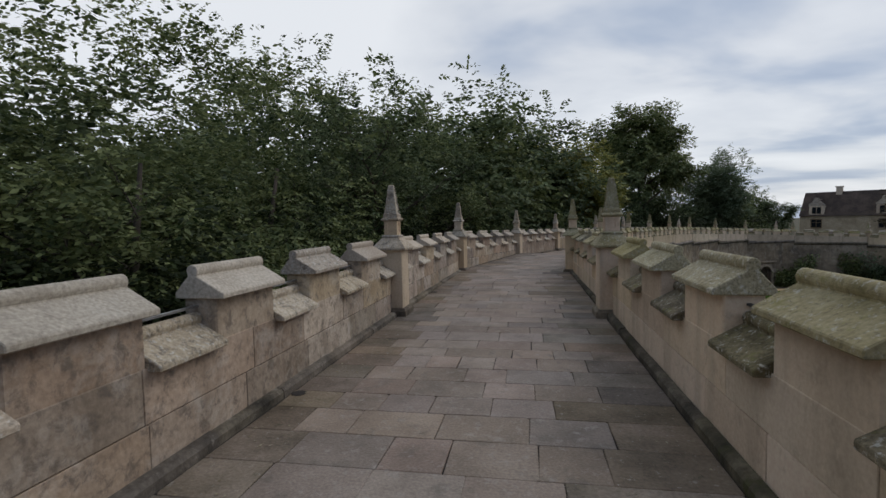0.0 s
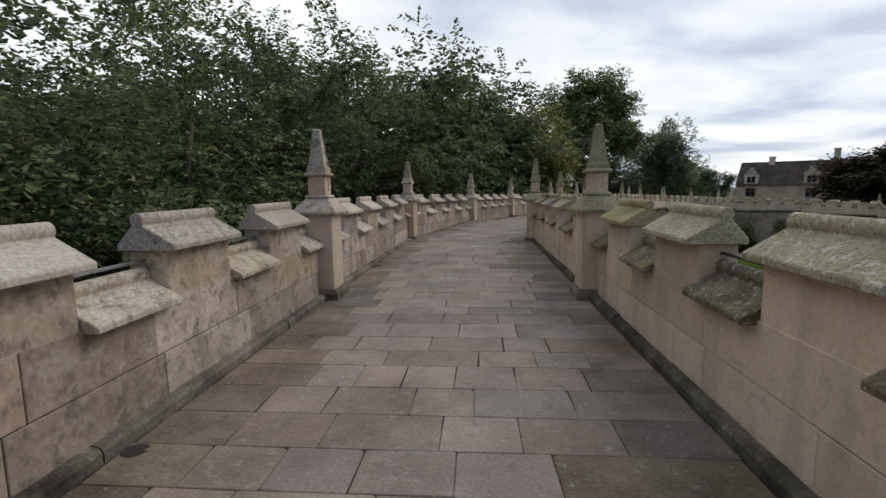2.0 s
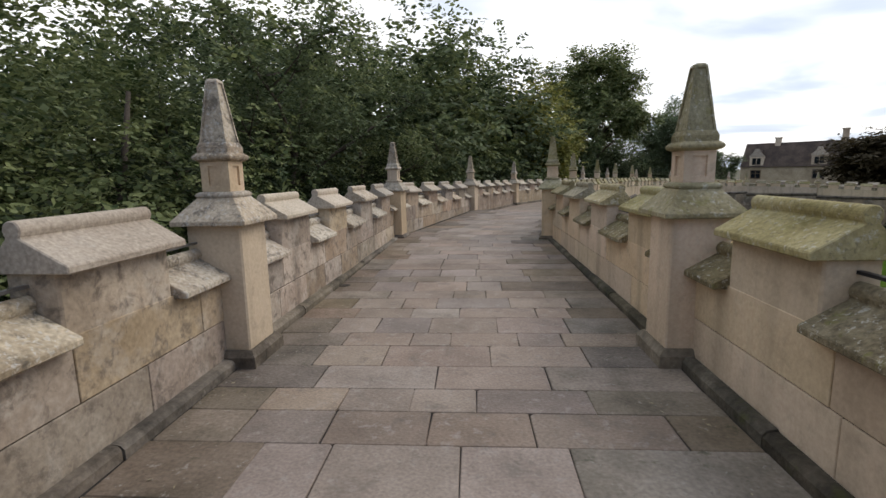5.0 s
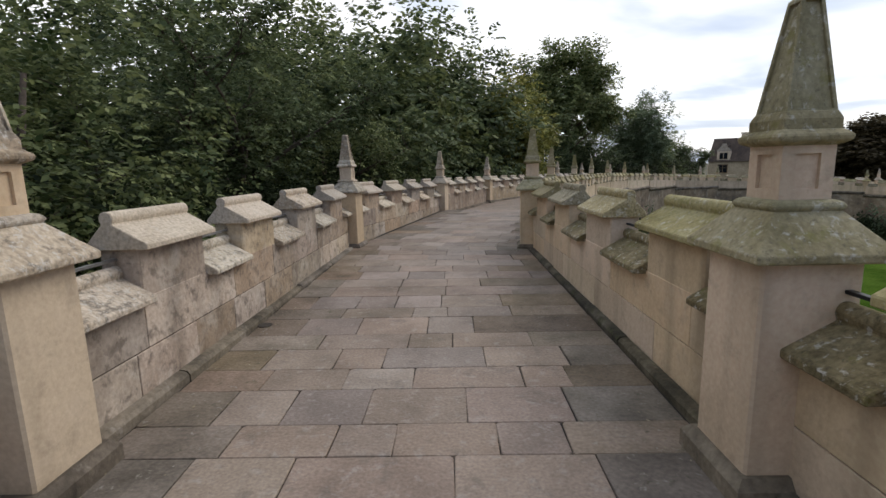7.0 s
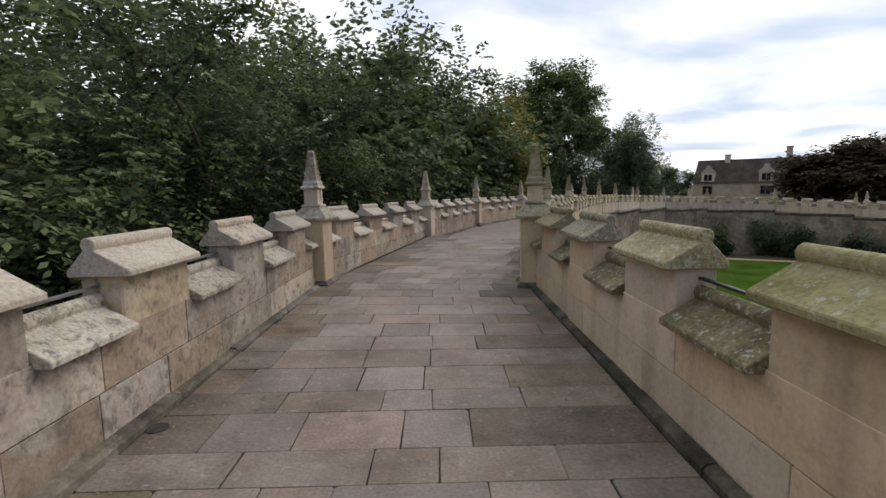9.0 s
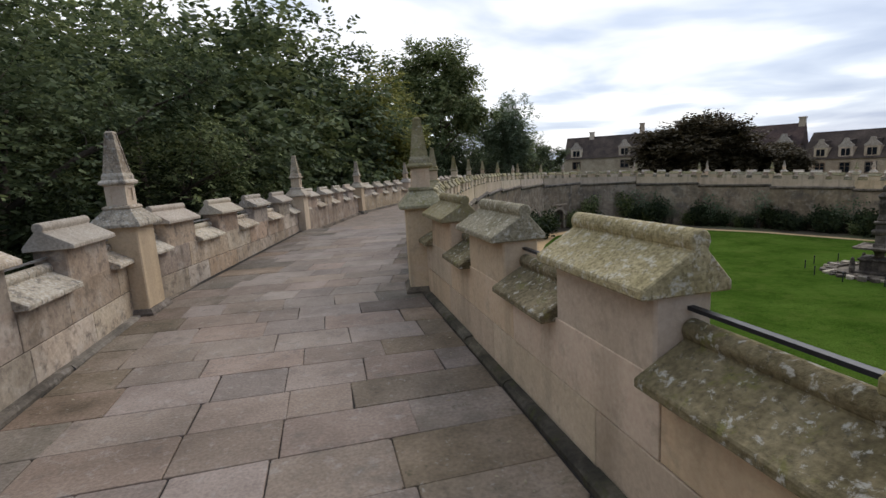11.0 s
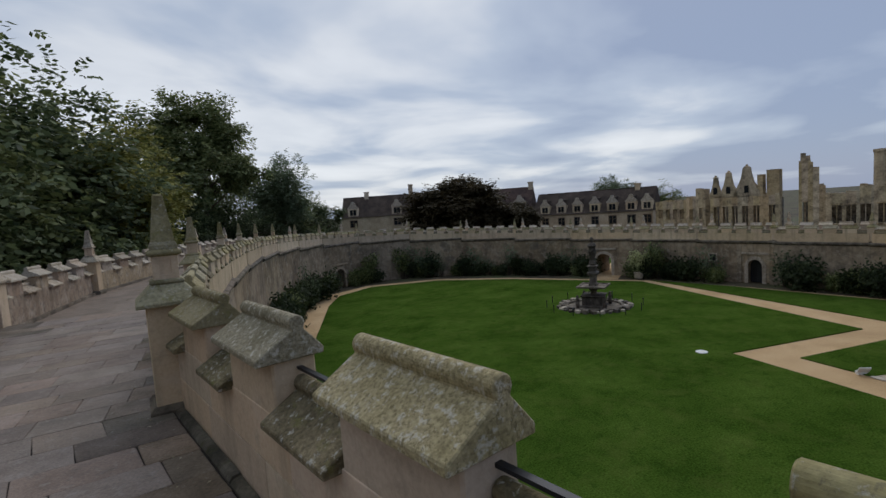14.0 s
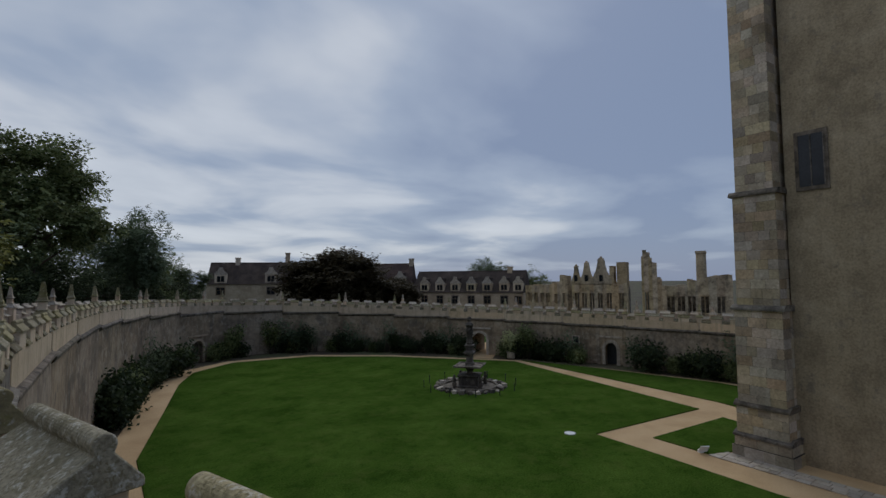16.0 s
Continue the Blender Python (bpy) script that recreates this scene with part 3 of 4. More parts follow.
def pier(green):
    """A square pier with a sloped cap, panelled pedestal and obelisk."""
    ob = thing("pier", pose(0, 0, 0), "square stone pier topped by a tall obelisk, " + ("green with algae" if green else "pale and weathered"), "pier", "piers along the walk")
    body, top = (SMOOTH, MOSSY) if green else (SMOOTH, LICHEN)
    part("plinth", Shape().square([(0.26, -0.02), (0.26, 0.085), (0.225, 0.13)]), PLINTH, ob, "dark plinth block")
    part("shaft", Shape().square([(0.205, 0.02), (0.205, 1.10)]), body, ob, bevel=0.012)
    part("cap", Shape().square([(0.275, 1.075), (0.28, 1.08), (0.28, 1.11), (0.135, 1.275)]), top, ob, "sloping lichened cap", bevel=0.006)
    part("roll", Shape().square([(0.125, 1.262), (0.15, 1.275), (0.15, 1.30), (0.125, 1.315)]), top, ob, bevel=0.008)
    part("pedestal", sunk(Shape().square([(0.108, 1.30), (0.108, 1.56)]), 0.058, 0.016, "pedestal", body), body, ob, "pedestal with sunk square panels")
    part("cornice", Shape().square([(0.112, 1.535), (0.145, 1.55), (0.15, 1.575), (0.12, 1.60)]), top, ob, bevel=0.006)
    part("obelisk_foot", Shape().square([(0.118, 1.59), (0.118, 1.64), (0.104, 1.672)]), top, ob, bevel=0.004)
    part("obelisk", sunk(Shape().square([(0.102, 1.665), (0.043, 2.115), (0.028, 2.13)]), 0.014, 0.012, "obelisk", top), top, ob, "tapering obelisk with sunk faces")
    return ob


pier_green, pier_pale = pier(True), pier(False)
placed = set()
for line, first in ((INNER, pier_green), (OUTER, pier_pale)):
    for i, p in enumerate(line):
        a, b = line[max(i - 1, 0)], line[min(i + 1, len(line) - 1)]
        m = along(a, b, FALL[i])
        m.translation = (p[0], p[1], FALL[i])
        if first not in placed:
            placed.add(first)
            first.matrix_world = m
        else:
            copy_thing(first, m)
# middles of the merlons in the two bays that the walk passes, from the bay's first pier
MERLONS_IN = {2: [1.38, 2.83, 4.35, 5.80], 3: [1.0, 2.63, 4.18, 5.58]}
MERLONS_OUT = {2: [1.15, 2.70, 4.20, 5.65], 3: [1.0, 2.62, 4.23, 5.72]}
for i in range(len(INNER) - 1):
    parapet(INNER[i], INNER[i + 1], FALL[i], FALL[i + 1], "smooth", "wall_inner_%d" % (i + 1), i in DETAILED, MERLONS_IN.get(i))
    parapet(OUTER[i + 1], OUTER[i], FALL[i + 1], FALL[i], "weathered", "wall_outer_%d" % (i + 1), i in DETAILED, MERLONS_OUT.get(i))


# ---- trees ----
def tree_meshes(seed, height, spread, trunk_h, leaves, leaf, mat_leaf, fill=0.8, low=0.0):
    """Trunk with limbs, and a crown of single leaves hung round the twig ends."""
    rnd = random.Random(seed)
    wood, tips = Shape(), []

    def limb(p, d, length, r, depth):
        steps, pts = 4, [p]
        for k in range(steps):
            d = (d + Vector((rnd.uniform(-1, 1), rnd.uniform(-1, 1), rnd.uniform(-0.5, 0.8))) * 0.22).normalized()
            pts.append(pts[-1] + d * length / steps)
        side = d.orthogonal().normalized()
        up = d.cross(side)
        n = 7 if depth == 0 else 5 if depth == 1 else 3
        wood.rings([[tuple(q + (side * math.cos(2 * math.pi * j / n) + up * math.sin(2 * math.pi * j / n)) * r * (1 - 0.8 * k / steps)) for j in range(n)]
                    for k, q in enumerate(pts)])
        if depth >= 2:
            tips.extend(pts[1:])
        if depth < 3:
            for k in range(5 if depth else 9):
                f = rnd.uniform(0.35, 1) if depth else rnd.uniform(low, 1)
                q = pts[min(int(f * steps), steps - 1)].lerp(pts[min(int(f * steps) + 1, steps)], f * steps % 1)
                az = rnd.uniform(0, 2 * math.pi)
                out = Vector((math.cos(az), math.sin(az), rnd.uniform(-0.1, 0.8))).normalized()
                new_d = (d * (0.35 if depth else 0.25) + out).normalized()
                size = {0: spread * rnd.uniform(0.55, 0.95), 1: spread * rnd.uniform(0.28, 0.5), 2: spread * rnd.uniform(0.14, 0.26)}[depth]
                limb(q, new_d, size, r * 0.42, depth + 1)

    limb(Vector((0, 0, -0.5)), Vector((0, 0, 1)), height * 0.66, 0.013 * height + 0.04, 0)
    # sprays of leaves round the twig ends, and more of them inside an uneven crown
    mid, tall = height * (0.5 + 0.5 * trunk_h), height * (0.5 - 0.5 * trunk_h)
    def kept(q, cut):
        return noise.noise(q * 1.9 / spread + Vector((seed * 3.1, 0, 0))) > cut

    heads = [q for q in tips if q.z > height * trunk_h * 0.8 and kept(q, -0.25 - 0.1 * fill)]
    for _ in range(int(len(heads) * fill)):
        d = Vector((rnd.gauss(0, 1), rnd.gauss(0, 1), rnd.gauss(0, 1))).normalized()
        bulge = 0.80 + 0.55 * noise.noise(d * 2.6 + Vector((seed, 0, 0)))
        d *= bulge * rnd.uniform(0.2, 1) ** 0.45
        q = Vector((d.x * spread, d.y * spread, mid + d.z * tall))
        if kept(q, 0.03 - 0.1 * fill):
            heads.append(q)
    verts, faces = [], []
    along_twig = 6
    sprays = max(2, leaves // (len(heads) * along_twig))
    for q in heads:
        out = Vector((q.x, q.y, (q.z - mid) * 0.8 + 0.25 * spread)).normalized()
        for _ in range(rnd.randint(max(1, sprays // 2), sprays + sprays // 2)):
            d = (out + Vector((rnd.gauss(0, 0.6), rnd.gauss(0, 0.6), rnd.gauss(0, 0.5)))).normalized()
            p = q + Vector((rnd.gauss(0, 1), rnd.gauss(0, 1), rnd.gauss(0, 1))) * spread * 0.035
            step = leaf * rnd.uniform(0.26, 0.5)
            si = d.cross(Vector((rnd.uniform(-0.4, 0.4), rnd.uniform(-0.4, 0.4), 1))).normalized()
            for k2 in range(along_twig):
                d = (d + Vector((0, 0, -0.09))).normalized()
                p = p + d * step
                ax = (d * 0.55 + si * (1 if k2 % 2 else -1) + Vector((0, 0, rnd.uniform(-0.7, 0.2)))).normalized()
                wd = ax.cross(Vector((rnd.uniform(-1, 1), rnd.uniform(-1, 1), 0.8))).cross(ax).cross(ax).normalized()
                L = leaf * rnd.uniform(0.7, 1.25)
                k = len(verts)
                verts += [tuple(p), tuple(p + ax * L * 0.45 + wd * L * 0.27), tuple(p + ax * L), tuple(p + ax * L * 0.45 - wd * L * 0.27)]
                faces.append((k, k + 1, k + 2, k + 3))
    me = bpy.data.meshes.new("crown")
    me.from_pydata(verts, [], faces)
    me.materials.append(mat_leaf)
    return wood.mesh("trunk", BARK, smooth=True), me


def tree(meshes, m, label, name="tree"):
    ob = thing(name, m, label, "tree", "trees around the garden")
    part("trunk", meshes[0], BARK, ob)
    part("crown", meshes[1], LEAF, ob)
    return ob


NEAR_WOOD = [tree_meshes(11, 13, 4.4, 0.20, 50000, 0.125, LEAF, fill=0.8, low=0.25), tree_meshes(12, 13, 4.6, 0.18, 50000, 0.125, LEAF_DARK, fill=0.8, low=0.25),
             tree_meshes(13, 13, 4.2, 0.12, 46000, 0.125, LEAF_YELLOW, fill=0.8, low=0.2)]
FAR_WOOD = [tree_meshes(21, 13, 4.6, 0.10, 14000, 0.30, LEAF, fill=1.2, low=0.12), tree_meshes(22, 13, 4.8, 0.08, 14000, 0.30, LEAF_DARK, fill=1.2, low=0.12),
            tree_meshes(23, 13, 4.4, 0.10, 13000, 0.30, LEAF_YELLOW, low=0.15),
            tree_meshes(24, 13, 5.0, 0.05, 22000, 0.26, LEAF_SHRUB_SHADE, fill=1.6, low=0.05)]
NAMES = ["leafy green ash tree outside the wall", "dark green bushy tree outside the wall", "yellowing willow-like tree outside the wall", "low dark undergrowth tree outside the wall, added for the deep shade below the crowns"]
rnd = random.Random(3)
# the wood along the outer wall: x, y, height of its top, kind
# kind 3 is low dark growth, added to imitate shade beneath the crowns
FRONT = [(-10.68, 3.13, 8.9, 2), (-8.93, 10.34, 8.6, 0), (-8.37, 16.22, 9.2, 0), (-7.52, 22.1, 9.3, 1), (-5.85, 28.19, 9.5, 0)]
BEHIND = [(-11.63, -3.67, 9.5, 1), (-14.75, 5.42, 8.6, 0), (-14.52, 12.51, 8.4, 1), (-15.3, 20.81, 8.8, 0), (-12.95, 29.14, 11.7, 1), (-10.08, 36.76, 13.4, 0),
          (-20.79, 0.81, 9.2, 2), (-22.4, 10.92, 8.4, 1), (-22.51, 22.06, 8.6, 0), (-20.08, 33.73, 12.4, 1), (-16.75, 44.91, 12.4, 0), (-29.45, 5.79, 7.8, 1),
          (-30.56, 16.92, 8.6, 1), (-30.68, 29.07, 9.6, 1), (-27.16, 42.88, 14.4, 1), (-4.59, 33.88, 10.9, 1), (-3.03, 40.78, 13.4, 0), (0.56, 46.49, 12.7, 1),
          (4.04, 53.2, 11.6, 2), (7.02, 59.61, 10.6, 2), (-5.45, 49.98, 12.8, 1), (0.32, 60.97, 13.8, 1), (11.71, 67.05, 8.2, 1), (20.13, 77.26, 7.2, 1),
          (32.49, 97.84, 9, 1), (39.8, 107.63, 8.3, 1), (44.78, 127.33, 8.1, 1), (24.26, 90.26, 9.1, 1), (49.75, 126.06, 7.5, 0), (34.37, 91.68, 9, 0),
          (41, 98.32, 7.3, 1), (44.12, 111.42, 7.2, 0), (-7.4, 5.4, 1.9, 3), (-7.3, 9.6, 2.3, 3), (-7.2, 13.8, 2.2, 3), (-7, 18.2, 2.6, 3), (-6.6, 22.6, 2.7, 3),
          (-5.4, 27.6, 3, 3), (-4.0, 32.4, 3.2, 3), (-10.5, 16, 3.4, 3), (-11, 8, 3, 3), (-9.5, 24, 3.8, 3),
          (6.5, 59.5, 3.2, 3), (12.5, 65.5, 3.4, 3), (18.5, 71, 3.6, 3), (24.5, 77.5, 3.8, 3), (31, 86, 4, 3), (37.5, 95, 4.2, 3), (44, 104, 4.2, 3), (50, 112, 4, 3)]
for source, wood in ((FRONT, NEAR_WOOD), (BEHIND, FAR_WOOD)):
    for x, y, top, k in source:
        s = (top - GARDEN) / 12.7
        tree(wood[k], pose(x, y, GARDEN - 0.2, 0, 0, rnd.uniform(0, 360)) @ Matrix.Scale(s, 4), NAMES[k])
ROUND = tree_meshes(31, 22, 6.2, 0.5, 22000, 0.4, LEAF, fill=3.0, low=0.5)
tree(ROUND, pose(16.3, 75.1, GARDEN, 0, 0, 40) @ Matrix.Scale(1.08, 4), "tall round-headed tree with open branching crown")
SILVER = tree_meshes(32, 18.5, 5.6, 0.3, 16000, 0.36, LEAF_SILVER, fill=2.0, low=0.35)
tree(SILVER, pose(29.8, 83.02, GARDEN, 0, 0, 10) @ Matrix.Scale(0.95, 4), "pale silvery-green round tree")
COPPER = tree_meshes(33, 16.5, 8.4, 0.06, 60000, 0.62, LEAF_COPPER, fill=6.0, low=0.1)
tree(COPPER, pose(65.06, 82.04, GARDEN, 0, 0, 0) @ Matrix.Diagonal((1.15, 1.15, 0.77, 1)), "broad dark copper beech tree behind the wall", "copper_beech")
tree(COPPER, pose(75.45, 75.65, GARDEN, 0, 0, 100) @ Matrix.Diagonal((0.62, 0.62, 0.45, 1)), "small dark copper beech beside the larger one", "copper_beech")
tree(SILVER, pose(111.61, 75.48, GARDEN, 0, 0, 70) @ Matrix.Diagonal((0.92, 0.92, 0.70, 1)), "green tree behind the long house")
tree(FAR_WOOD[0], pose(119.29, 66.24, GARDEN, 0, 0, 70) @ Matrix.Diagonal((1.15, 1.15, 0.82, 1)), "green tree behind the long house")


# ---- shrubs along the wall ----
def shrub_mesh(seed, width, height, leaves, leaf, mat):
    rnd = random.Random(seed)
    wood, verts, faces = Shape(), [], []
    for _ in range(16):
        az, out = rnd.uniform(0, 2 * math.pi), rnd.uniform(0.2, 1) * width / 2
        tip = Vector((out * math.cos(az), out * math.sin(az), height * rnd.uniform(0.5, 1)))
        q = [Vector((0.1 * math.cos(az), 0.1 * math.sin(az), -0.1)).lerp(tip, f) + Vector((0, 0, 0.25 * height * f * (1 - f))) for f in (0, 0.4, 0.7, 1)]
        wood.rings([[tuple(p + Vector((math.cos(a), math.sin(a), 0)) * 0.025 * (1.2 - k * 0.35)) for a in (0, 2.1, 4.2)] for k, p in enumerate(q)])
        for _ in range(leaves // 16):
            p = q[rnd.choice((1, 2, 2, 3, 3))] + Vector([rnd.gauss(0, 0.13 * width) for _ in range(3)])
            p.z = max(p.z, 0.03)
            ax = Vector([rnd.uniform(-1, 1) for _ in range(3)]).normalized()
            si = ax.orthogonal().normalized()
            size = leaf * rnd.uniform(0.6, 1.3)
            k = len(verts)
            verts += [tuple(p), tuple(p + ax * size * 0.5 + si * size * 0.28), tuple(p + ax * size), tuple(p + ax * size * 0.5 - si * size * 0.28)]
            faces.append((k, k + 1, k + 2, k + 3))
    me = bpy.data.meshes.new("leaves")
    me.from_pydata(verts, [], faces)
    me.materials.append(mat)
    return wood.mesh("stem", BARK), me


SHRUBS = [shrub_mesh(41, 2.4, 2.2, 2000, 0.30, LEAF_SHRUB_SHADE), shrub_mesh(42, 2.8, 1.8, 2000, 0.30, LEAF_SHRUB_SHADE), shrub_mesh(43, 1.8, 2.9, 900, 0.24, LEAF),
          shrub_mesh(44, 2.0, 1.3, 1500, 0.24, LEAF), shrub_mesh(45, 2.2, 3.2, 420, 0.22, LEAF_SILVER)]
SHRUB_LABELS = ["dark evergreen shrub against the garden wall", "low spreading dark shrub in the wall border", "upright climbing shrub trained on the wall",
                "small leafy green border plant", "bare twiggy shrub with few leaves on the wall"]
BED = outside(INNER, -0.95)
rnd = random.Random(9)
for i in range(8, len(BED) - 1):
    for f in (0.03, 0.15, 0.27, 0.4, 0.52, 0.64, 0.76, 0.9):
        at_s = mix2(BED[i], BED[i + 1], f)
        if any((Vector(at_s) - Vector(mix2(BED[b], BED[b + 1], h[0] / 6.0))).length < 1.7 for b, h in HOLES.items()):
            continue
        if rnd.random() < 0.16:
            continue
        p = mix2(BED[i], BED[i + 1], f + rnd.uniform(-0.05, 0.05))
        k = rnd.choice((0, 0, 1, 1, 2, 2, 3, 4, 4))
        ob = thing("shrub", pose(p[0], p[1], GARDEN - 0.02, 0, 0, rnd.uniform(0, 360)) @ Matrix.Scale(rnd.uniform(0.55, 1.15), 4), SHRUB_LABELS[k], "shrub", "shrubs in the wall border")
        part("stem", SHRUBS[k][0], BARK, ob)
        part("foliage", SHRUBS[k][1], LEAF, ob)


# ---- fountain ----
fx, fy = 30.66, 29.04
FS = 0.80
fountain = thing("fountain", pose(fx, fy, GARDEN + 0.05) @ Matrix.Scale(FS, 4), "old dark stone fountain column with a square basin and rocky rim", "fountain")
WET = material("dark_wet_stone", (0.085, 0.072, 0.058), (0.19, 0.165, 0.13), (0.035, 0.03, 0.026), 2.2, 9, 0.7, 0.6, 0.1, [((0.26, 0.235, 0.19), 0.5)], 3.0, (0.56, 0.66))
part("pool", Shape().turned([(2.5, 0.0), (2.5, 0.22), (2.3, 0.22), (2.28, 0.08)], 24), WET, fountain, "shallow dark pool with a low kerb")
turn = pose(0, 0, 0, 0, 0, 20)
part("base", Shape().square([(1.05, 0.0), (1.05, 0.18), (0.85, 0.24), (0.85, 0.95), (0.98, 1.02), (0.98, 1.12), (0.6, 1.16)], turn), WET, fountain, "square carved base block", bevel=0.03)
for k in range(4):
    part("corner_figure", Shape().turned([(0.16, 0), (0.2, 0.35), (0.13, 0.55), (0.17, 0.75), (0.1, 0.92), (0.12, 1.02), (0.04, 1.12)], 8, turn @ pose(1.15 if k % 2 else -1.15, 1.15 if k > 1 else -1.15, 0.1)), WET, fountain)
part("stem", Shape().turned([(0.42, 1.1), (0.26, 1.25), (0.3, 1.45), (0.5, 1.74)], 12), WET, fountain)
part("basin", Shape().square([(0.6, 1.70), (1.2, 1.82), (1.24, 1.95), (1.1, 1.97), (1.02, 1.88)], turn), PLINTH, fountain, "pale square basin slab")
part("column", Shape().square([(0.34, 1.86), (0.34, 2.1), (0.27, 2.18), (0.27, 2.78), (0.42, 2.86), (0.46, 2.98), (0.46, 3.08), (0.36, 3.16), (0.3, 3.2), (0.3, 3.5), (0.42, 3.58), (0.42, 3.7), (0.25, 3.74)], turn), WET, fountain, "carved square column with mouldings", bevel=0.02)
part("statue", Shape().turned([(0.28, 3.72), (0.34, 3.85), (0.24, 4.2), (0.3, 4.6), (0.36, 4.95), (0.3, 5.25), (0.4, 5.45), (0.27, 5.65), (0.12, 5.74), (0.2, 5.92), (0.18, 6.1), (0.05, 6.22)], 9), WET, fountain, "worn dark stone statue")
rnd = random.Random(2)
for ring, r in enumerate((2.62, 3.0)):
    for k in range(28):
        a = 2 * math.pi * (k + 0.5 * ring) / 28
        sz = rnd.uniform(0.13, 0.22)
        sh = Shape().box(-sz * rnd.uniform(0.8, 1.4), sz * rnd.uniform(0.8, 1.4), -sz, sz, -0.05, sz * rnd.uniform(0.8, 1.7))
        part("rim_stone", sh.mesh("rim_stone", (PLINTH, WET, COPING)[k % 3], 0.03), STONE, fountain, at=pose(r * math.cos(a), r * math.sin(a), 0.0, rnd.uniform(-8, 8), rnd.uniform(-8, 8), math.degrees(a) + rnd.uniform(-25, 25)))
for k in range(12):
    a = 2 * math.pi * (k + 0.3) / 12
    post = thing("low_post", pose(fx + 3.3 * math.cos(a), fy + 3.3 * math.sin(a), GARDEN + 0.05) @ Matrix.Scale(0.85, 4), "short black metal post ringing the fountain", "post", "posts round the fountain")
    part("stake", Shape().turned([(0.035, 0), (0.03, 0.5), (0.05, 0.52), (0.05, 0.6), (0.01, 0.64)], 8), IRON, post)
grate = thing("drain_cover", pose(24.62, 19.31, GARDEN + 0.062), "round white drain cover set in the lawn", "drain cover")
WHITE = material("white_paint", (0.7, 0.7, 0.68), rough=0.6, bump=0.05, spread=0)
part("lid", Shape().turned([(0.27, 0), (0.27, 0.02), (0.25, 0.03)], 24), WHITE, grate)


# ---- castle tower with its stepped corner buttress ----
tower = thing("castle_tower", along((26.21, 12.19), (25.42, 10.05), GARDEN) @ Matrix.Scale(0.83, 4), "tall buff sandstone castle wall with a stepped corner buttress", "building")
SAND = material("buff_sandstone", (0.40, 0.335, 0.245), (0.5, 0.425, 0.32), (0.27, 0.225, 0.165), 0.8, 12, 0.92, 0.35, 0.14, [((0.16, 0.14, 0.115), 0.6)], 1.6, (0.56, 0.68), streak=0.25)
W = 2.25
STAGES = [(0.0, 0.55, 0.28), (0.55, 1.15, 0.18), (1.15, 2.7, 0.08), (2.7, 7.7, 0.0), (7.7, 13.7, -0.10), (13.7, 25.7, -0.22)]
rnd = random.Random(8)
for z0, z1, out in STAGES:
    part("stage", Shape().box(-out, W + out, -out * 0.9 - 0.0 + 0.02, 3.2, z0, z1), JOINT, tower)
    rows = max(1, round((z1 - z0) / 0.52))
    for r in range(rows):
        a, b = z0 + (z1 - z0) * r / rows, z0 + (z1 - z0) * (r + 1) / rows
        x = -out
        k = 0
        while x < W + out - 0.05:
            x1 = min(x + rnd.uniform(0.45, 0.95), W + out)
            if W + out - x1 < 0.3:
                x1 = W + out
            part("block", Shape().box(x + 0.006, x1 - 0.006, -out * 0.9 + 0.0, -out * 0.9 + 0.3, a + 0.006, b - 0.006), SAND, tower)
            x = x1
        for side in (0, 1):
            for q in range(4):
                xx = -out - 0.02 if side == 0 else W + out - 0.06
                part("block", Shape().box(xx, xx + 0.08, -out * 0.9 + 0.03 + q * 0.78, -out * 0.9 + 0.03 + q * 0.78 + 0.77, a + 0.006, b - 0.006), SAND, tower)
for z, out in ((1.15, 0.24), (2.7, 0.18), (7.7, 0.14), (13.7, 0.06)):
    part("ledge", Shape().prism([(-out, -0.12), (3.3, -0.12), (3.3, 0.16), (0.1, 0.16), (-out, 0.0)], -out, W + out, pose(0, 0, z)), PLINTH, tower, "dark weathered drip ledge")
body = Shape()
body.box(W, W + 16, 1.1, 9.0, 0, 28)
part("wall_body", body, SAND, tower)
win = part("window", Shape().box(W + 0.5, W + 1.9, 1.0, 1.12, 13.6, 16.6), PLINTH, tower, "tall leaded window")
part("pane", Shape().box(W + 0.65, W + 1.75, 0.98, 1.0, 13.8, 16.4), IRON, win)
for k in range(3):
    part("glazing_bar", Shape().box(W + 0.65 + k * 0.55 - 0.03, W + 0.65 + k * 0.55 + 0.03, 0.95, 0.98, 13.8, 16.4), PLINTH, win)
sign = thing("small_sign", pose(25.59, 13.6, GARDEN + 0.0, 0, 0, 130) @ Matrix.Scale(0.83, 4), "small white information sign by the buttress", "sign")
part("board", Shape().box(-0.25, 0.25, -0.02, 0.02, 0.12, 0.5, pose(0, 0, 0, -35, 0, 0)), WHITE, sign)
part("foot", Shape().box(-0.2, 0.2, -0.12, 0.12, 0.0, 0.14), WHITE, sign)


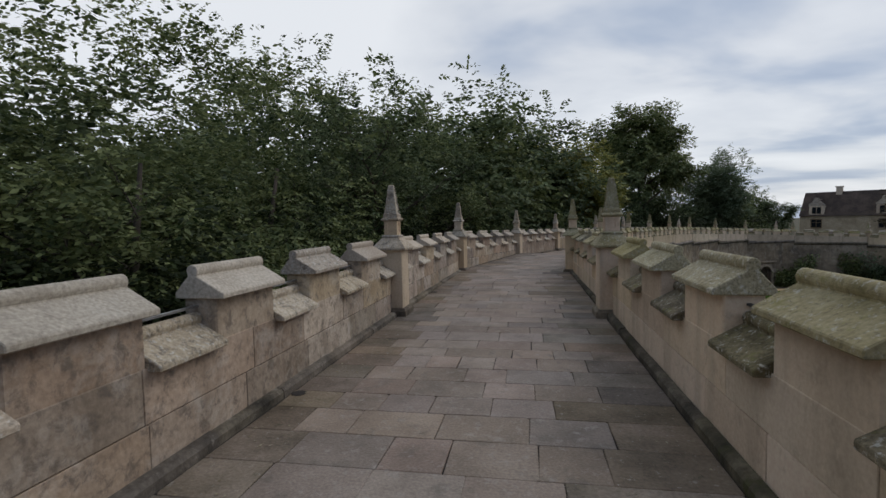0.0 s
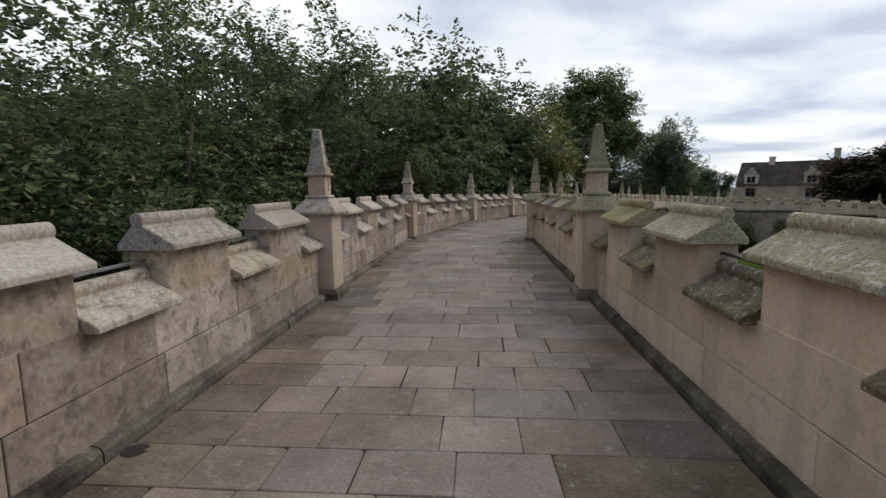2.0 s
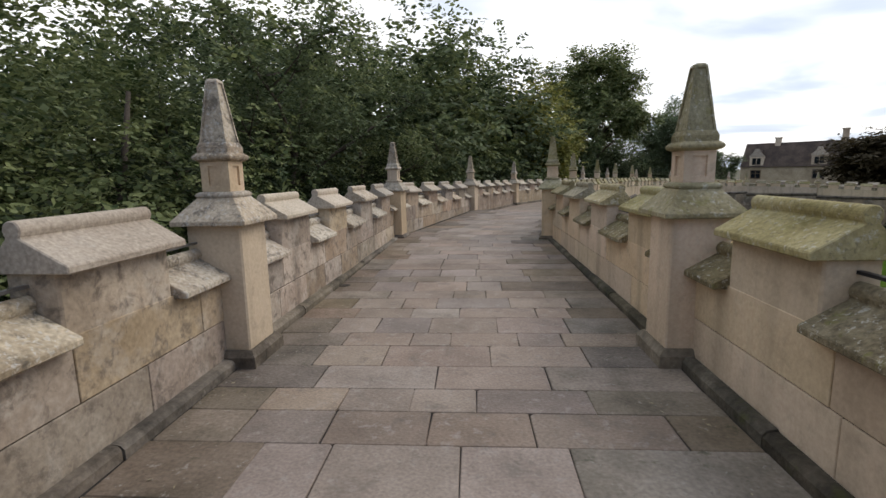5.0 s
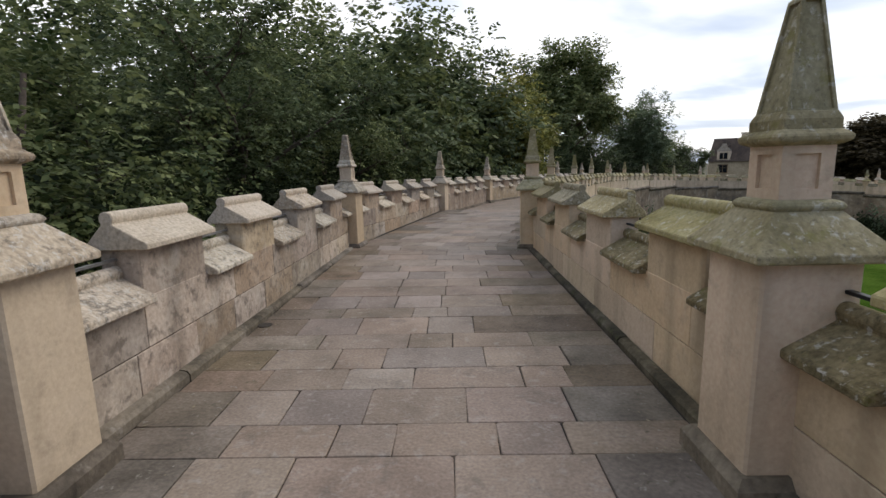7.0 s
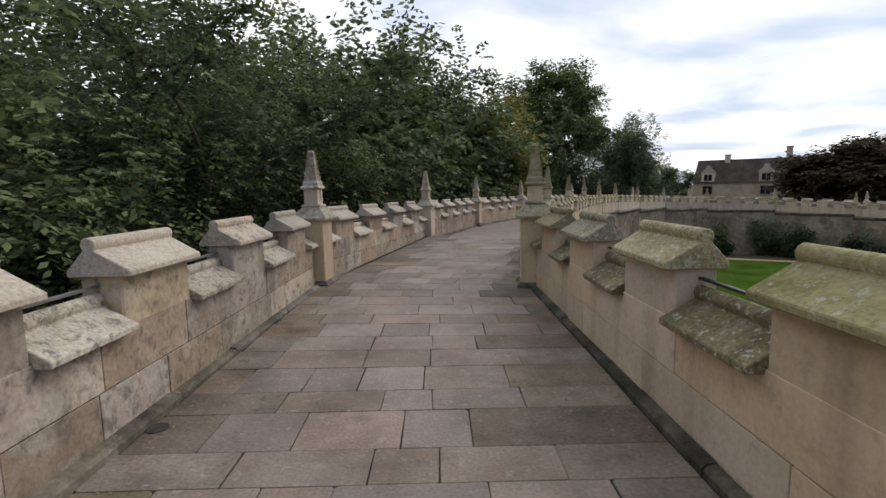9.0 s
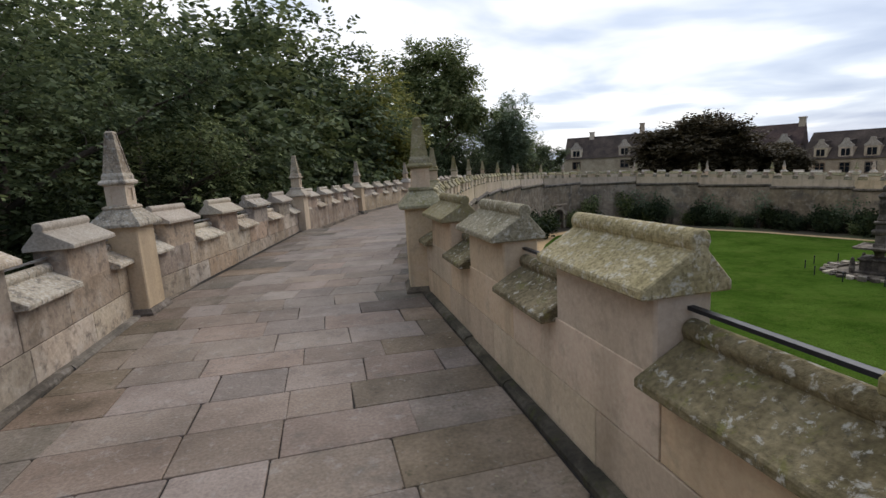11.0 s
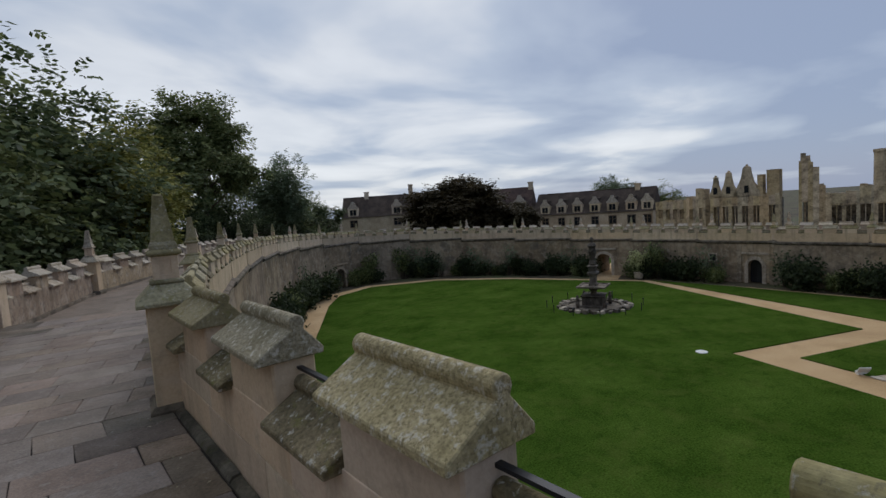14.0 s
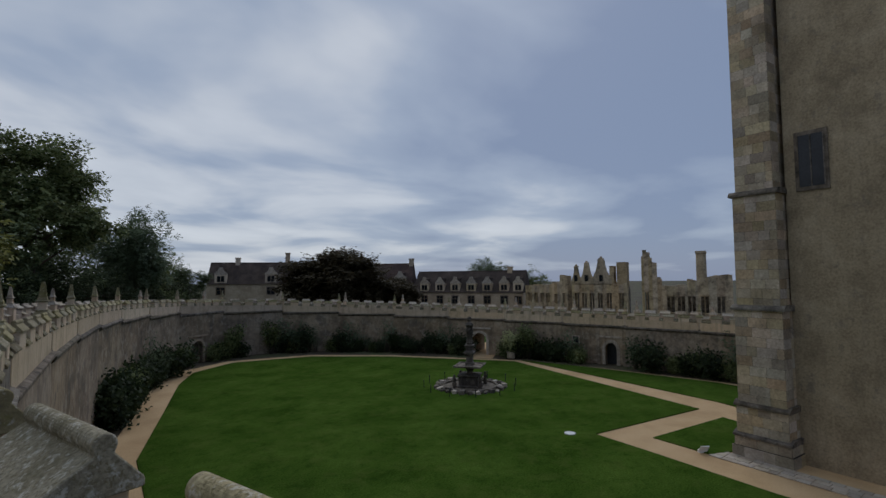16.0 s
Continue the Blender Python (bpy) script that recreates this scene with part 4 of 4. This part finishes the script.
# ---- long house and ruins beyond the wall ----
ROOF = material("dark_slate_roof", (0.075, 0.060, 0.050), (0.115, 0.09, 0.075), (0.045, 0.038, 0.034), 0.5, 5, 0.9, 0.6, 0.03, gloss=0.05)
ROOF_RED = material("brown_tile_roof", (0.085, 0.062, 0.055), (0.12, 0.085, 0.07), (0.05, 0.04, 0.038), 0.5, 5, 0.9, 0.6, 0.03, gloss=0.05)
HOUSE = material("house_limestone", (0.48, 0.39, 0.275), (0.56, 0.465, 0.345), (0.34, 0.27, 0.19), 0.5, 6, 0.92, 0.3, 0.08)
RUIN = material("ruined_limestone", (0.42, 0.335, 0.215), (0.53, 0.43, 0.29), (0.14, 0.112, 0.078), 0.9, 5, 0.95, 0.6, 0.08, [((0.09, 0.08, 0.065), 0.6)], 0.8, (0.54, 0.66))
GLASS = bpy.data.materials.new("dark_window_glass")
GLASS.use_nodes = True
GLASS.node_tree.nodes["Principled BSDF"].inputs["Base Color"].default_value = (0.015, 0.017, 0.02, 1)
GLASS.node_tree.nodes["Principled BSDF"].inputs["Roughness"].default_value = 0.12


FRAME = material("brown_window_stone", (0.19, 0.145, 0.10), bump=0.3)


def window(parent, x, z, w, h, y=0.0):
    """A mullioned window proud of the face at y, which looks to -y."""
    f = Shape()
    t = 0.16
    f.box(x - w / 2 - t, x - w / 2, y - 0.08, y + 0.1, z - t, z + h + t)
    f.box(x + w / 2, x + w / 2 + t, y - 0.08, y + 0.1, z - t, z + h + t)
    f.box(x - w / 2, x + w / 2, y - 0.08, y + 0.1, z + h, z + h + t)
    f.box(x - w / 2 - 0.08, x + w / 2 + 0.08, y - 0.14, y + 0.1, z - t, z)
    f.box(x - 0.05, x + 0.05, y - 0.05, y + 0.05, z, z + h)
    f.box(x - w / 2, x + w / 2, y - 0.05, y + 0.05, z + h * 0.6, z + h * 0.6 + 0.08)
    win = part("window", f, FRAME, parent, "brown stone mullioned window")
    part("pane", Shape().box(x - w / 2, x + w / 2, y - 0.02, y + 0.0, z, z + h), GLASS, win)
    return win


def shaped_gable(w, h, n=7):
    """Half outline of a curved gable, as (x, z)."""
    pts = [(w, 0), (w * 0.98, h * 0.2), (w * 0.8, h * 0.27), (w * 0.62, h * 0.44), (w * 0.52, h * 0.5), (w * 0.36, h * 0.74), (w * 0.25, h * 1.0)]
    return pts + [(-x, z) for x, z in reversed(pts)]


def house(a, b, depth, eave, ridge, roof_mat, dormers, chimneys, label, gable_rise=0.0):
    m = along(a, b)
    span = (Vector(b) - Vector(a)).length
    ob = thing("house", m, label, "house", "houses beyond the wall")
    part("wall", Shape().box(0, span, 0, depth, GARDEN, eave), HOUSE, ob)
    part("roof", Shape().prism([(-0.35, eave - 0.12), (depth + 0.35, eave - 0.12), (depth / 2, ridge)], -0.05, span + 0.05), roof_mat, ob, "steep dark roof")
    part("ridge_tiles", Shape().box(0, span, depth / 2 - 0.12, depth / 2 + 0.12, ridge - 0.12, ridge + 0.06), roof_mat, ob)
    for k, (x, wide, tall) in enumerate(dormers):
        d = Shape()
        hh = (ridge - eave) * 0.42 * tall
        d.box(x - wide, x + wide, -0.06, depth * 0.35, eave - 0.1, eave + hh)
        dorm = part("dormer", d, HOUSE, ob, "stone dormer with a curved gable")
        top = Shape()
        top.add([(p[0] + x, y, p[1] + eave + hh) for y in (-0.1, 0.25) for p in shaped_gable(wide * 1.1, (ridge - eave) * 0.34 * tall)],
                [tuple(range(14)), tuple(range(27, 13, -1))] + [(i, 14 + i, 14 + (i + 1) % 14, (i + 1) % 14) for i in range(14)])
        part("gable", top, LICHEN, dorm)
        w2 = Shape().prism([(-0.05, 0), (depth * 0.42, 0), (depth * 0.42, (ridge - eave) * 0.3 * tall), (-0.05, (ridge - eave) * 0.25 * tall)], x - wide * 0.5, x + wide * 0.5, pose(0, 0, eave + hh))
        part("dormer_roof", w2, roof_mat, dorm)
        part("pane", Shape().box(x - wide * 0.6, x - 0.06, -0.1, 0.0, eave + hh * 0.2, eave + hh * 0.85), GLASS, dorm)
        part("pane", Shape().box(x + 0.06, x + wide * 0.6, -0.1, 0.0, eave + hh * 0.2, eave + hh * 0.85), GLASS, dorm)
        window(ob, x, eave - 2.5, wide * 1.3, 1.6)
    for x, tall in chimneys:
        ch = Shape().square([(0.55, ridge - 1.5), (0.5, ridge + tall - 0.3), (0.62, ridge + tall - 0.25), (0.62, ridge + tall)], pose(x, depth / 2, 0))
        part("chimney", ch, HOUSE, ob, "square stone chimney stack")
    return ob


house((59.24, 118.85), (81.81, 99.11), 8.0, 0.9, 5.9, ROOF, [(3.0, 1.3, 1), (14.0, 1.3, 1), (24.0, 1.3, 1)], [(6.0, 1.2), (17.4, 2.4)], "stone house with a dark slate roof and dormers")
house((79.28, 98.78), (88.35, 82.46), 9.0, -0.5, 5.4, ROOF_RED, [(10.2, 1.3, 0.9), (16.2, 1.3, 0.9)], [(18.1, 1.2)], "long stone range with a brown roof beside the beech")
house((88.66, 82.16), (95.27, 56.9), 8.0, -1.35, 3.35, ROOF, [(x, 1.08, 0.95) for x in (3.1, 6.9, 10.6, 14.4, 18.1, 21.9, 25.0)], [(22.4, 0.9)], "long stone house with a row of gabled dormers")


def ruin_wall(a, b, label, tops, windows, base=GARDEN + 3.0, thick=0.9):
    """A broken wall: columns of masonry of uneven height with openings left between them."""
    m = along(a, b, -3.2)
    ob = thing("ruin", m, label, "ruin", "ruined range beyond the wall")
    rnd = random.Random(len(label))
    holes = sorted(windows)
    part("rear_wall", Shape().box(tops[0][0] + 0.4, tops[-1][1] - 0.3, thick + 1.6, thick + 2.3, base, min(t[2] for t in tops) - 0.4), PLINTH, ob, "dark inner wall of the ruin")
    for x0, x1, z1 in tops:
        inside = [h for h in holes if x0 <= h[0] < x1]
        x = x0
        top = z1 + rnd.uniform(-0.1, 0.1)
        for hx, hz, w, h in inside:
            part("masonry", Shape().box(x, hx - w / 2, 0, thick, base, top), RUIN, ob)
            part("apron", Shape().box(hx - w / 2, hx + w / 2, 0, thick, base, hz), RUIN, ob)
            part("lintel", Shape().box(hx - w / 2, hx + w / 2, 0, thick, hz + h, top), RUIN, ob)
            x = hx + w / 2
        part("masonry", Shape().box(x, x1, 0, thick, base, top), RUIN, ob)
        for hx, hz, w, h in inside:
            fr = Shape().box(hx - 0.05, hx + 0.05, 0.1, 0.25, hz, hz + h)
            fr.box(hx - w / 2 - 0.12, hx + w / 2 + 0.12, -0.12, 0.0, hz + h, hz + h + 0.14)
            fr.box(hx - w / 2 - 0.12, hx + w / 2 + 0.12, -0.12, 0.0, hz - 0.14, hz)
            part("mullion", fr, RUIN, ob)
        x = x0
        while x < x1 - 0.2:
            w = rnd.uniform(0.3, 0.7)
            part("rubble", Shape().box(x, min(x + w, x1), 0.05, thick - 0.1, top - 0.05, top + rnd.uniform(0.0, 0.3)), RUIN, ob)
            x += w
    return ob


R1 = ruin_wall((91.65, 54.63), (85.17, 42.92), "long roofless ruined range with empty windows", [(0, 8.6, 3.4), (8.6, 11.0, 3.8), (11.0, 13.2, 5.3)],
               [(1.6, 0.2, 1.1, 1.7), (3.6, 0.2, 1.1, 1.7), (5.6, 0.2, 1.1, 1.7), (7.4, 0.2, 1.0, 1.7), (9.8, 0.2, 0.9, 1.7), (12.1, 0.2, 0.8, 1.9)])
R2 = ruin_wall((83.67, 41.69), (84.07, 31.16), "ruined hall front with curved gables and tall windows", [(0, 9.45, 3.6)],
               [(x, -1.4, 0.8, 3.6) for x in (0.9, 2.2, 3.5, 4.9, 6.4, 8.4)])
for gx, gw, gh in ((0.75, 0.95, 3.2), (2.6, 1.3, 3.8), (5.1, 1.8, 4.5)):
    top = Shape()
    top.add([(p[0] + gx, y, p[1] + 3.55) for y in (0.05, 0.8) for p in shaped_gable(gw, gh)],
            [tuple(range(14)), tuple(range(27, 13, -1))] + [(i, 14 + i, 14 + (i + 1) % 14, (i + 1) % 14) for i in range(14)])
    gb = part("gable", top, RUIN, R2, "broken curved gable")
    part("finial", Shape().square([(0.32, 0), (0.36, 0.12), (0.12, 0.3), (0.16, 0.42), (0.05, 0.5)], pose(gx, 0.4, 3.5 + gh)), RUIN, gb)
    # no hole is cut: a dark sheet on the face imitates the opening's shade
    part("opening", Shape().box(gx - 0.3, gx + 0.3, 0.03, 0.06, 4.2, 5.3), GLASS, gb)
for x0, x1, h in ((6.5, 7.2, 6.8), (7.7, 9.3, 7.4)):
    part("chimney", Shape().prism([(0.2, 3.4), (1.9, 3.4), (1.9, h - 0.2), (2.0, h), (0.1, h), (0.2, h - 0.2)], x0, x1), RUIN, R2, "tall chimney stack")
R3 = ruin_wall((84.18, 30.05), (86.63, 17.21), "low broken ruin wall with jagged top", [(0, 1.6, 8.0), (1.6, 2.3, 7.0), (2.3, 3.0, 4.6), (3.0, 5.2, 3.2), (5.2, 6.6, 3.6), (6.6, 8.0, 4.2), (8.0, 10.6, 4.8), (10.6, 12.8, 5.1)],
               [(0.7, -0.6, 0.7, 3.0), (4.2, -0.8, 1.1, 2.6), (5.7, -0.8, 1.1, 2.6), (7.2, -0.8, 1.1, 2.6), (9.0, -0.8, 1.1, 2.6), (11.2, -0.8, 1.1, 2.6)])
for x0, x1, h in ((0.2, 0.8, 9.3), (0.8, 1.3, 8.9)):
    part("chimney", Shape().prism([(0.1, 7.6), (0.8, 8.0), (0.7, h), (0.2, h)], x0, x1), RUIN, R3, "broken stack top")
part("chimney", Shape().turned([(0.75, 4.0), (0.72, 8.4), (0.82, 8.6), (0.78, 8.9)], 14, pose(8.7, 0.6, 0)), RUIN, R3, "round leaning chimney stack")

# ---- planted tub beside the gate, climber with pale flowers ----
tub = thing("flower_tub", pose(43.24, 32.4, GARDEN) @ Matrix.Scale(0.78, 4), "stone tub with a pale yellow-green flowering shrub", "planter")
part("pot", Shape().turned([(0.4, 0), (0.5, 0.1), (0.55, 0.75), (0.62, 0.8), (0.5, 0.82)], 14), COPING, tub)
PALE = foliage("pale_flowers", (0.22, 0.26, 0.09), (0.55, 0.55, 0.30))
part("foliage", shrub_mesh(61, 2.4, 2.6, 700, 0.3, PALE)[1], PALE, tub, at=pose(0, 0, 0.6))

# ---- grass and path seen through the gate ----
slab("path", [(41.18, 36.03), (42.01, 33.81), (56.94, 40.03), (56.11, 42.25)], GARDEN + 0.012, GRAVEL, "sandy path leading out through the gate arch", "path")
slab("lawn", [(48.46, 37.41), (50.35, 29.83), (62.47, 34), (60.32, 47.15), (48.7, 44)], GARDEN + 0.004, GRASS, "grass beyond the gate arch", "lawn")

# ---- flags round the foot of the tower ----
apron = thing("paving", along((26.21, 12.19), (25.42, 10.05), GARDEN + 0.01) @ Matrix.Scale(0.83, 4), "worn stone paving at the foot of the tower", "paving", "", "structure")
rnd = random.Random(17)
for r in range(3):
    x = -0.9
    while x < 9.0:
        x1 = x + rnd.uniform(0.4, 0.8)
        part("flag", Shape().box(x + 0.015, x1 - 0.015, -1.5 + r * 0.42, -1.5 + r * 0.42 + 0.39, 0, 0.03 + rnd.uniform(0, 0.02)).mesh("flag", COPING, 0.01), COPING, apron)
        x = x1


# ---- paving flags of the near walk, each a piece ----
# where the cross joints of some rows fall, by the row's near edge
CROSS = {4.70: (-0.54, 0.13, 0.58, 1.13), 5.10: (-0.65, -0.09, 0.31, 0.95), 5.51: (-0.9, -0.55, -0.21, 0.17, 0.61, 1.12), 5.93: (-0.42, 0.34, 0.8, 1.22),
         6.28: (-0.76, -0.09, 0.56, 0.95), 6.66: (-0.91, -0.53, 0.15, 0.71), 7.48: (-0.62, -0.18, 0.23, 0.94), 7.79: (-0.88, -0.05, 0.73), 8.17: (-0.49, 0.34, 1.07),
         8.59: (-0.91, -0.33, 0.01, 0.58, 0.96), 8.91: (-0.7, -0.2, 0.42, 1.06), 9.36: (-0.43, 0.06, 0.83, 1.15), 9.70: (-0.57, -0.2, 0.59, 1.22),
         10.10: (-0.8, -0.04, 0.34, 1.01), 10.44: (-0.54, 0.11, 0.54), 10.92: (-0.78, -0.06, 0.29, 0.94)}
ROWS = sorted(list(CROSS) + [1.20, 1.66, 2.08, 2.55, 2.98, 3.42, 3.88, 4.32, 7.12, 11.25, 11.70, 12.10, 12.48, 12.90, 13.26, 13.70, 14.12, 14.52, 14.95])
rnd = random.Random(5)


def flag(corners, dirty):
    """One worn paving flag with rounded arrises and softened corners."""
    mid = sum(corners, Vector((0, 0))) / 4
    tilt = [rnd.uniform(-0.0025, 0.0025) for _ in range(4)]
    worn = [rnd.random() ** 4 for _ in range(4)]
    rings = []
    for inset, z in ((0.003, -0.014), (0.004, -0.004), (0.011, 0.0)):
        ring = []
        for k, v in enumerate(corners):
            before, after = (corners[k - 1] - v).normalized(), (corners[(k + 1) % 4] - v).normalized()
            chip = 0.005 + 0.018 * worn[k]
            for d in (before, after):
                q = v + d * chip + (mid - v).normalized() * inset
                ring.append((*(q - mid), z + tilt[k]))
        rings.append(ring)
    sh = Shape().rings(rings, close=False)
    sh.f.append(tuple(range(16, 24)))
    part("flag", sh, FLAG_DIRTY if dirty else FLAG, floor, at=pose(mid.x, mid.y, 0))


def edge_x(line, y):
    """Where a line of piers crosses y."""
    for a, b in zip(line, line[1:]):
        if a[1] <= y <= b[1]:
            return a[0] + (b[0] - a[0]) * (y - a[1]) / (b[1] - a[1])
    return line[0][0] if y < line[0][1] else line[-1][0]


for y0, y1 in zip(ROWS, ROWS[1:]):
    left, right = edge_x(OUTER[1:5], y0) + 0.11, edge_x(INNER[1:5], y0) - 0.11
    cuts = list(CROSS.get(y0, ()))
    if not cuts:
        x = left + rnd.uniform(0.3, 0.7)
        while x < right - 0.25:
            cuts.append(x)
            x += rnd.choice((0.42, 0.5, 0.58, 0.66, 0.78))
    if cuts[0] - left > 0.75:
        cuts.insert(0, (left + cuts[0]) / 2 + rnd.uniform(-0.06, 0.06))
    cuts = [left] + cuts + [right]
    for g, h in zip(cuts, cuts[1:]):
        def skew(x, y):
            return Vector((x + rnd.uniform(-0.006, 0.006), y + 0.13 * max(0, y - 11.4) * (1.69 - x) / 3.26))
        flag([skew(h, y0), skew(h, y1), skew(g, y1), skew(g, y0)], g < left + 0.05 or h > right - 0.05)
for i in DETAILED[2:]:
    a, b, c, d = INNER[i], INNER[i + 1], OUTER[i + 1], OUTER[i]
    span = (Vector(b) - Vector(a)).length
    x = 0.0
    while x < span - 0.05:
        x1 = x + rnd.uniform(0.34, 0.46)
        if span - x1 < 0.3:
            x1 = span
        f0, f1 = x / span, x1 / span
        p, q, r, t = mix2(a, b, f0), mix2(a, b, f1), mix2(d, c, f1), mix2(d, c, f0)
        cuts = [0.035]
        while cuts[-1] < 0.965:
            w = rnd.choice((0.13, 0.15, 0.17, 0.2, 0.24)) * (rnd.uniform(0.5, 1) if len(cuts) == 1 else 1)
            cuts.append(cuts[-1] + w if 0.965 - cuts[-1] - w > 0.1 else 0.965)
        for g, h in zip(cuts, cuts[1:]):
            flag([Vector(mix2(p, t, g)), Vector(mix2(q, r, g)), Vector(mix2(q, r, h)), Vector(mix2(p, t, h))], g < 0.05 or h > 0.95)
        x = x1


# ---- drain holes and litter along the foot of the walls ----
for x, y in ((-1.52, 4.62), (-1.47, 10.75)):
    hole = thing("drain_hole", pose(x, y, 0.0, 0, 0, 90), "small dark drain hole at the foot of the parapet", "drain", "drain holes along the walk")
    # a closed flat disc; the shade inside the hole is its dark colour
    part("rim", Shape().turned([(0.07, -0.01), (0.07, 0.003), (0.055, 0.006)], 14), JOINT, hole)
rnd = random.Random(12)
litter = Shape()
for _ in range(260):
    y = rnd.uniform(0.5, 16.0)
    side = rnd.random() < 0.5
    x = (-1.50 + abs(rnd.gauss(0, 0.22))) if side else (1.62 - abs(rnd.gauss(0, 0.2)))
    a, r = rnd.uniform(0, 6.28), rnd.uniform(0.006, 0.022)
    m = pose(x, y, 0.004, rnd.uniform(-12, 12), rnd.uniform(-12, 12), math.degrees(a))
    litter.add([(-r, 0, 0), (0, -r * 0.45, 0.002), (r, 0, 0.003), (0, r * 0.45, 0.002)], [(0, 1, 2, 3)], m)
tagged(part("fallen_leaves", litter, material("dry_leaf", (0.30, 0.25, 0.15), (0.45, 0.42, 0.32), (0.12, 0.09, 0.05), 9.0, 40)), "small dry leaves and chips along the wall foot", "leaves", "", "stuff")
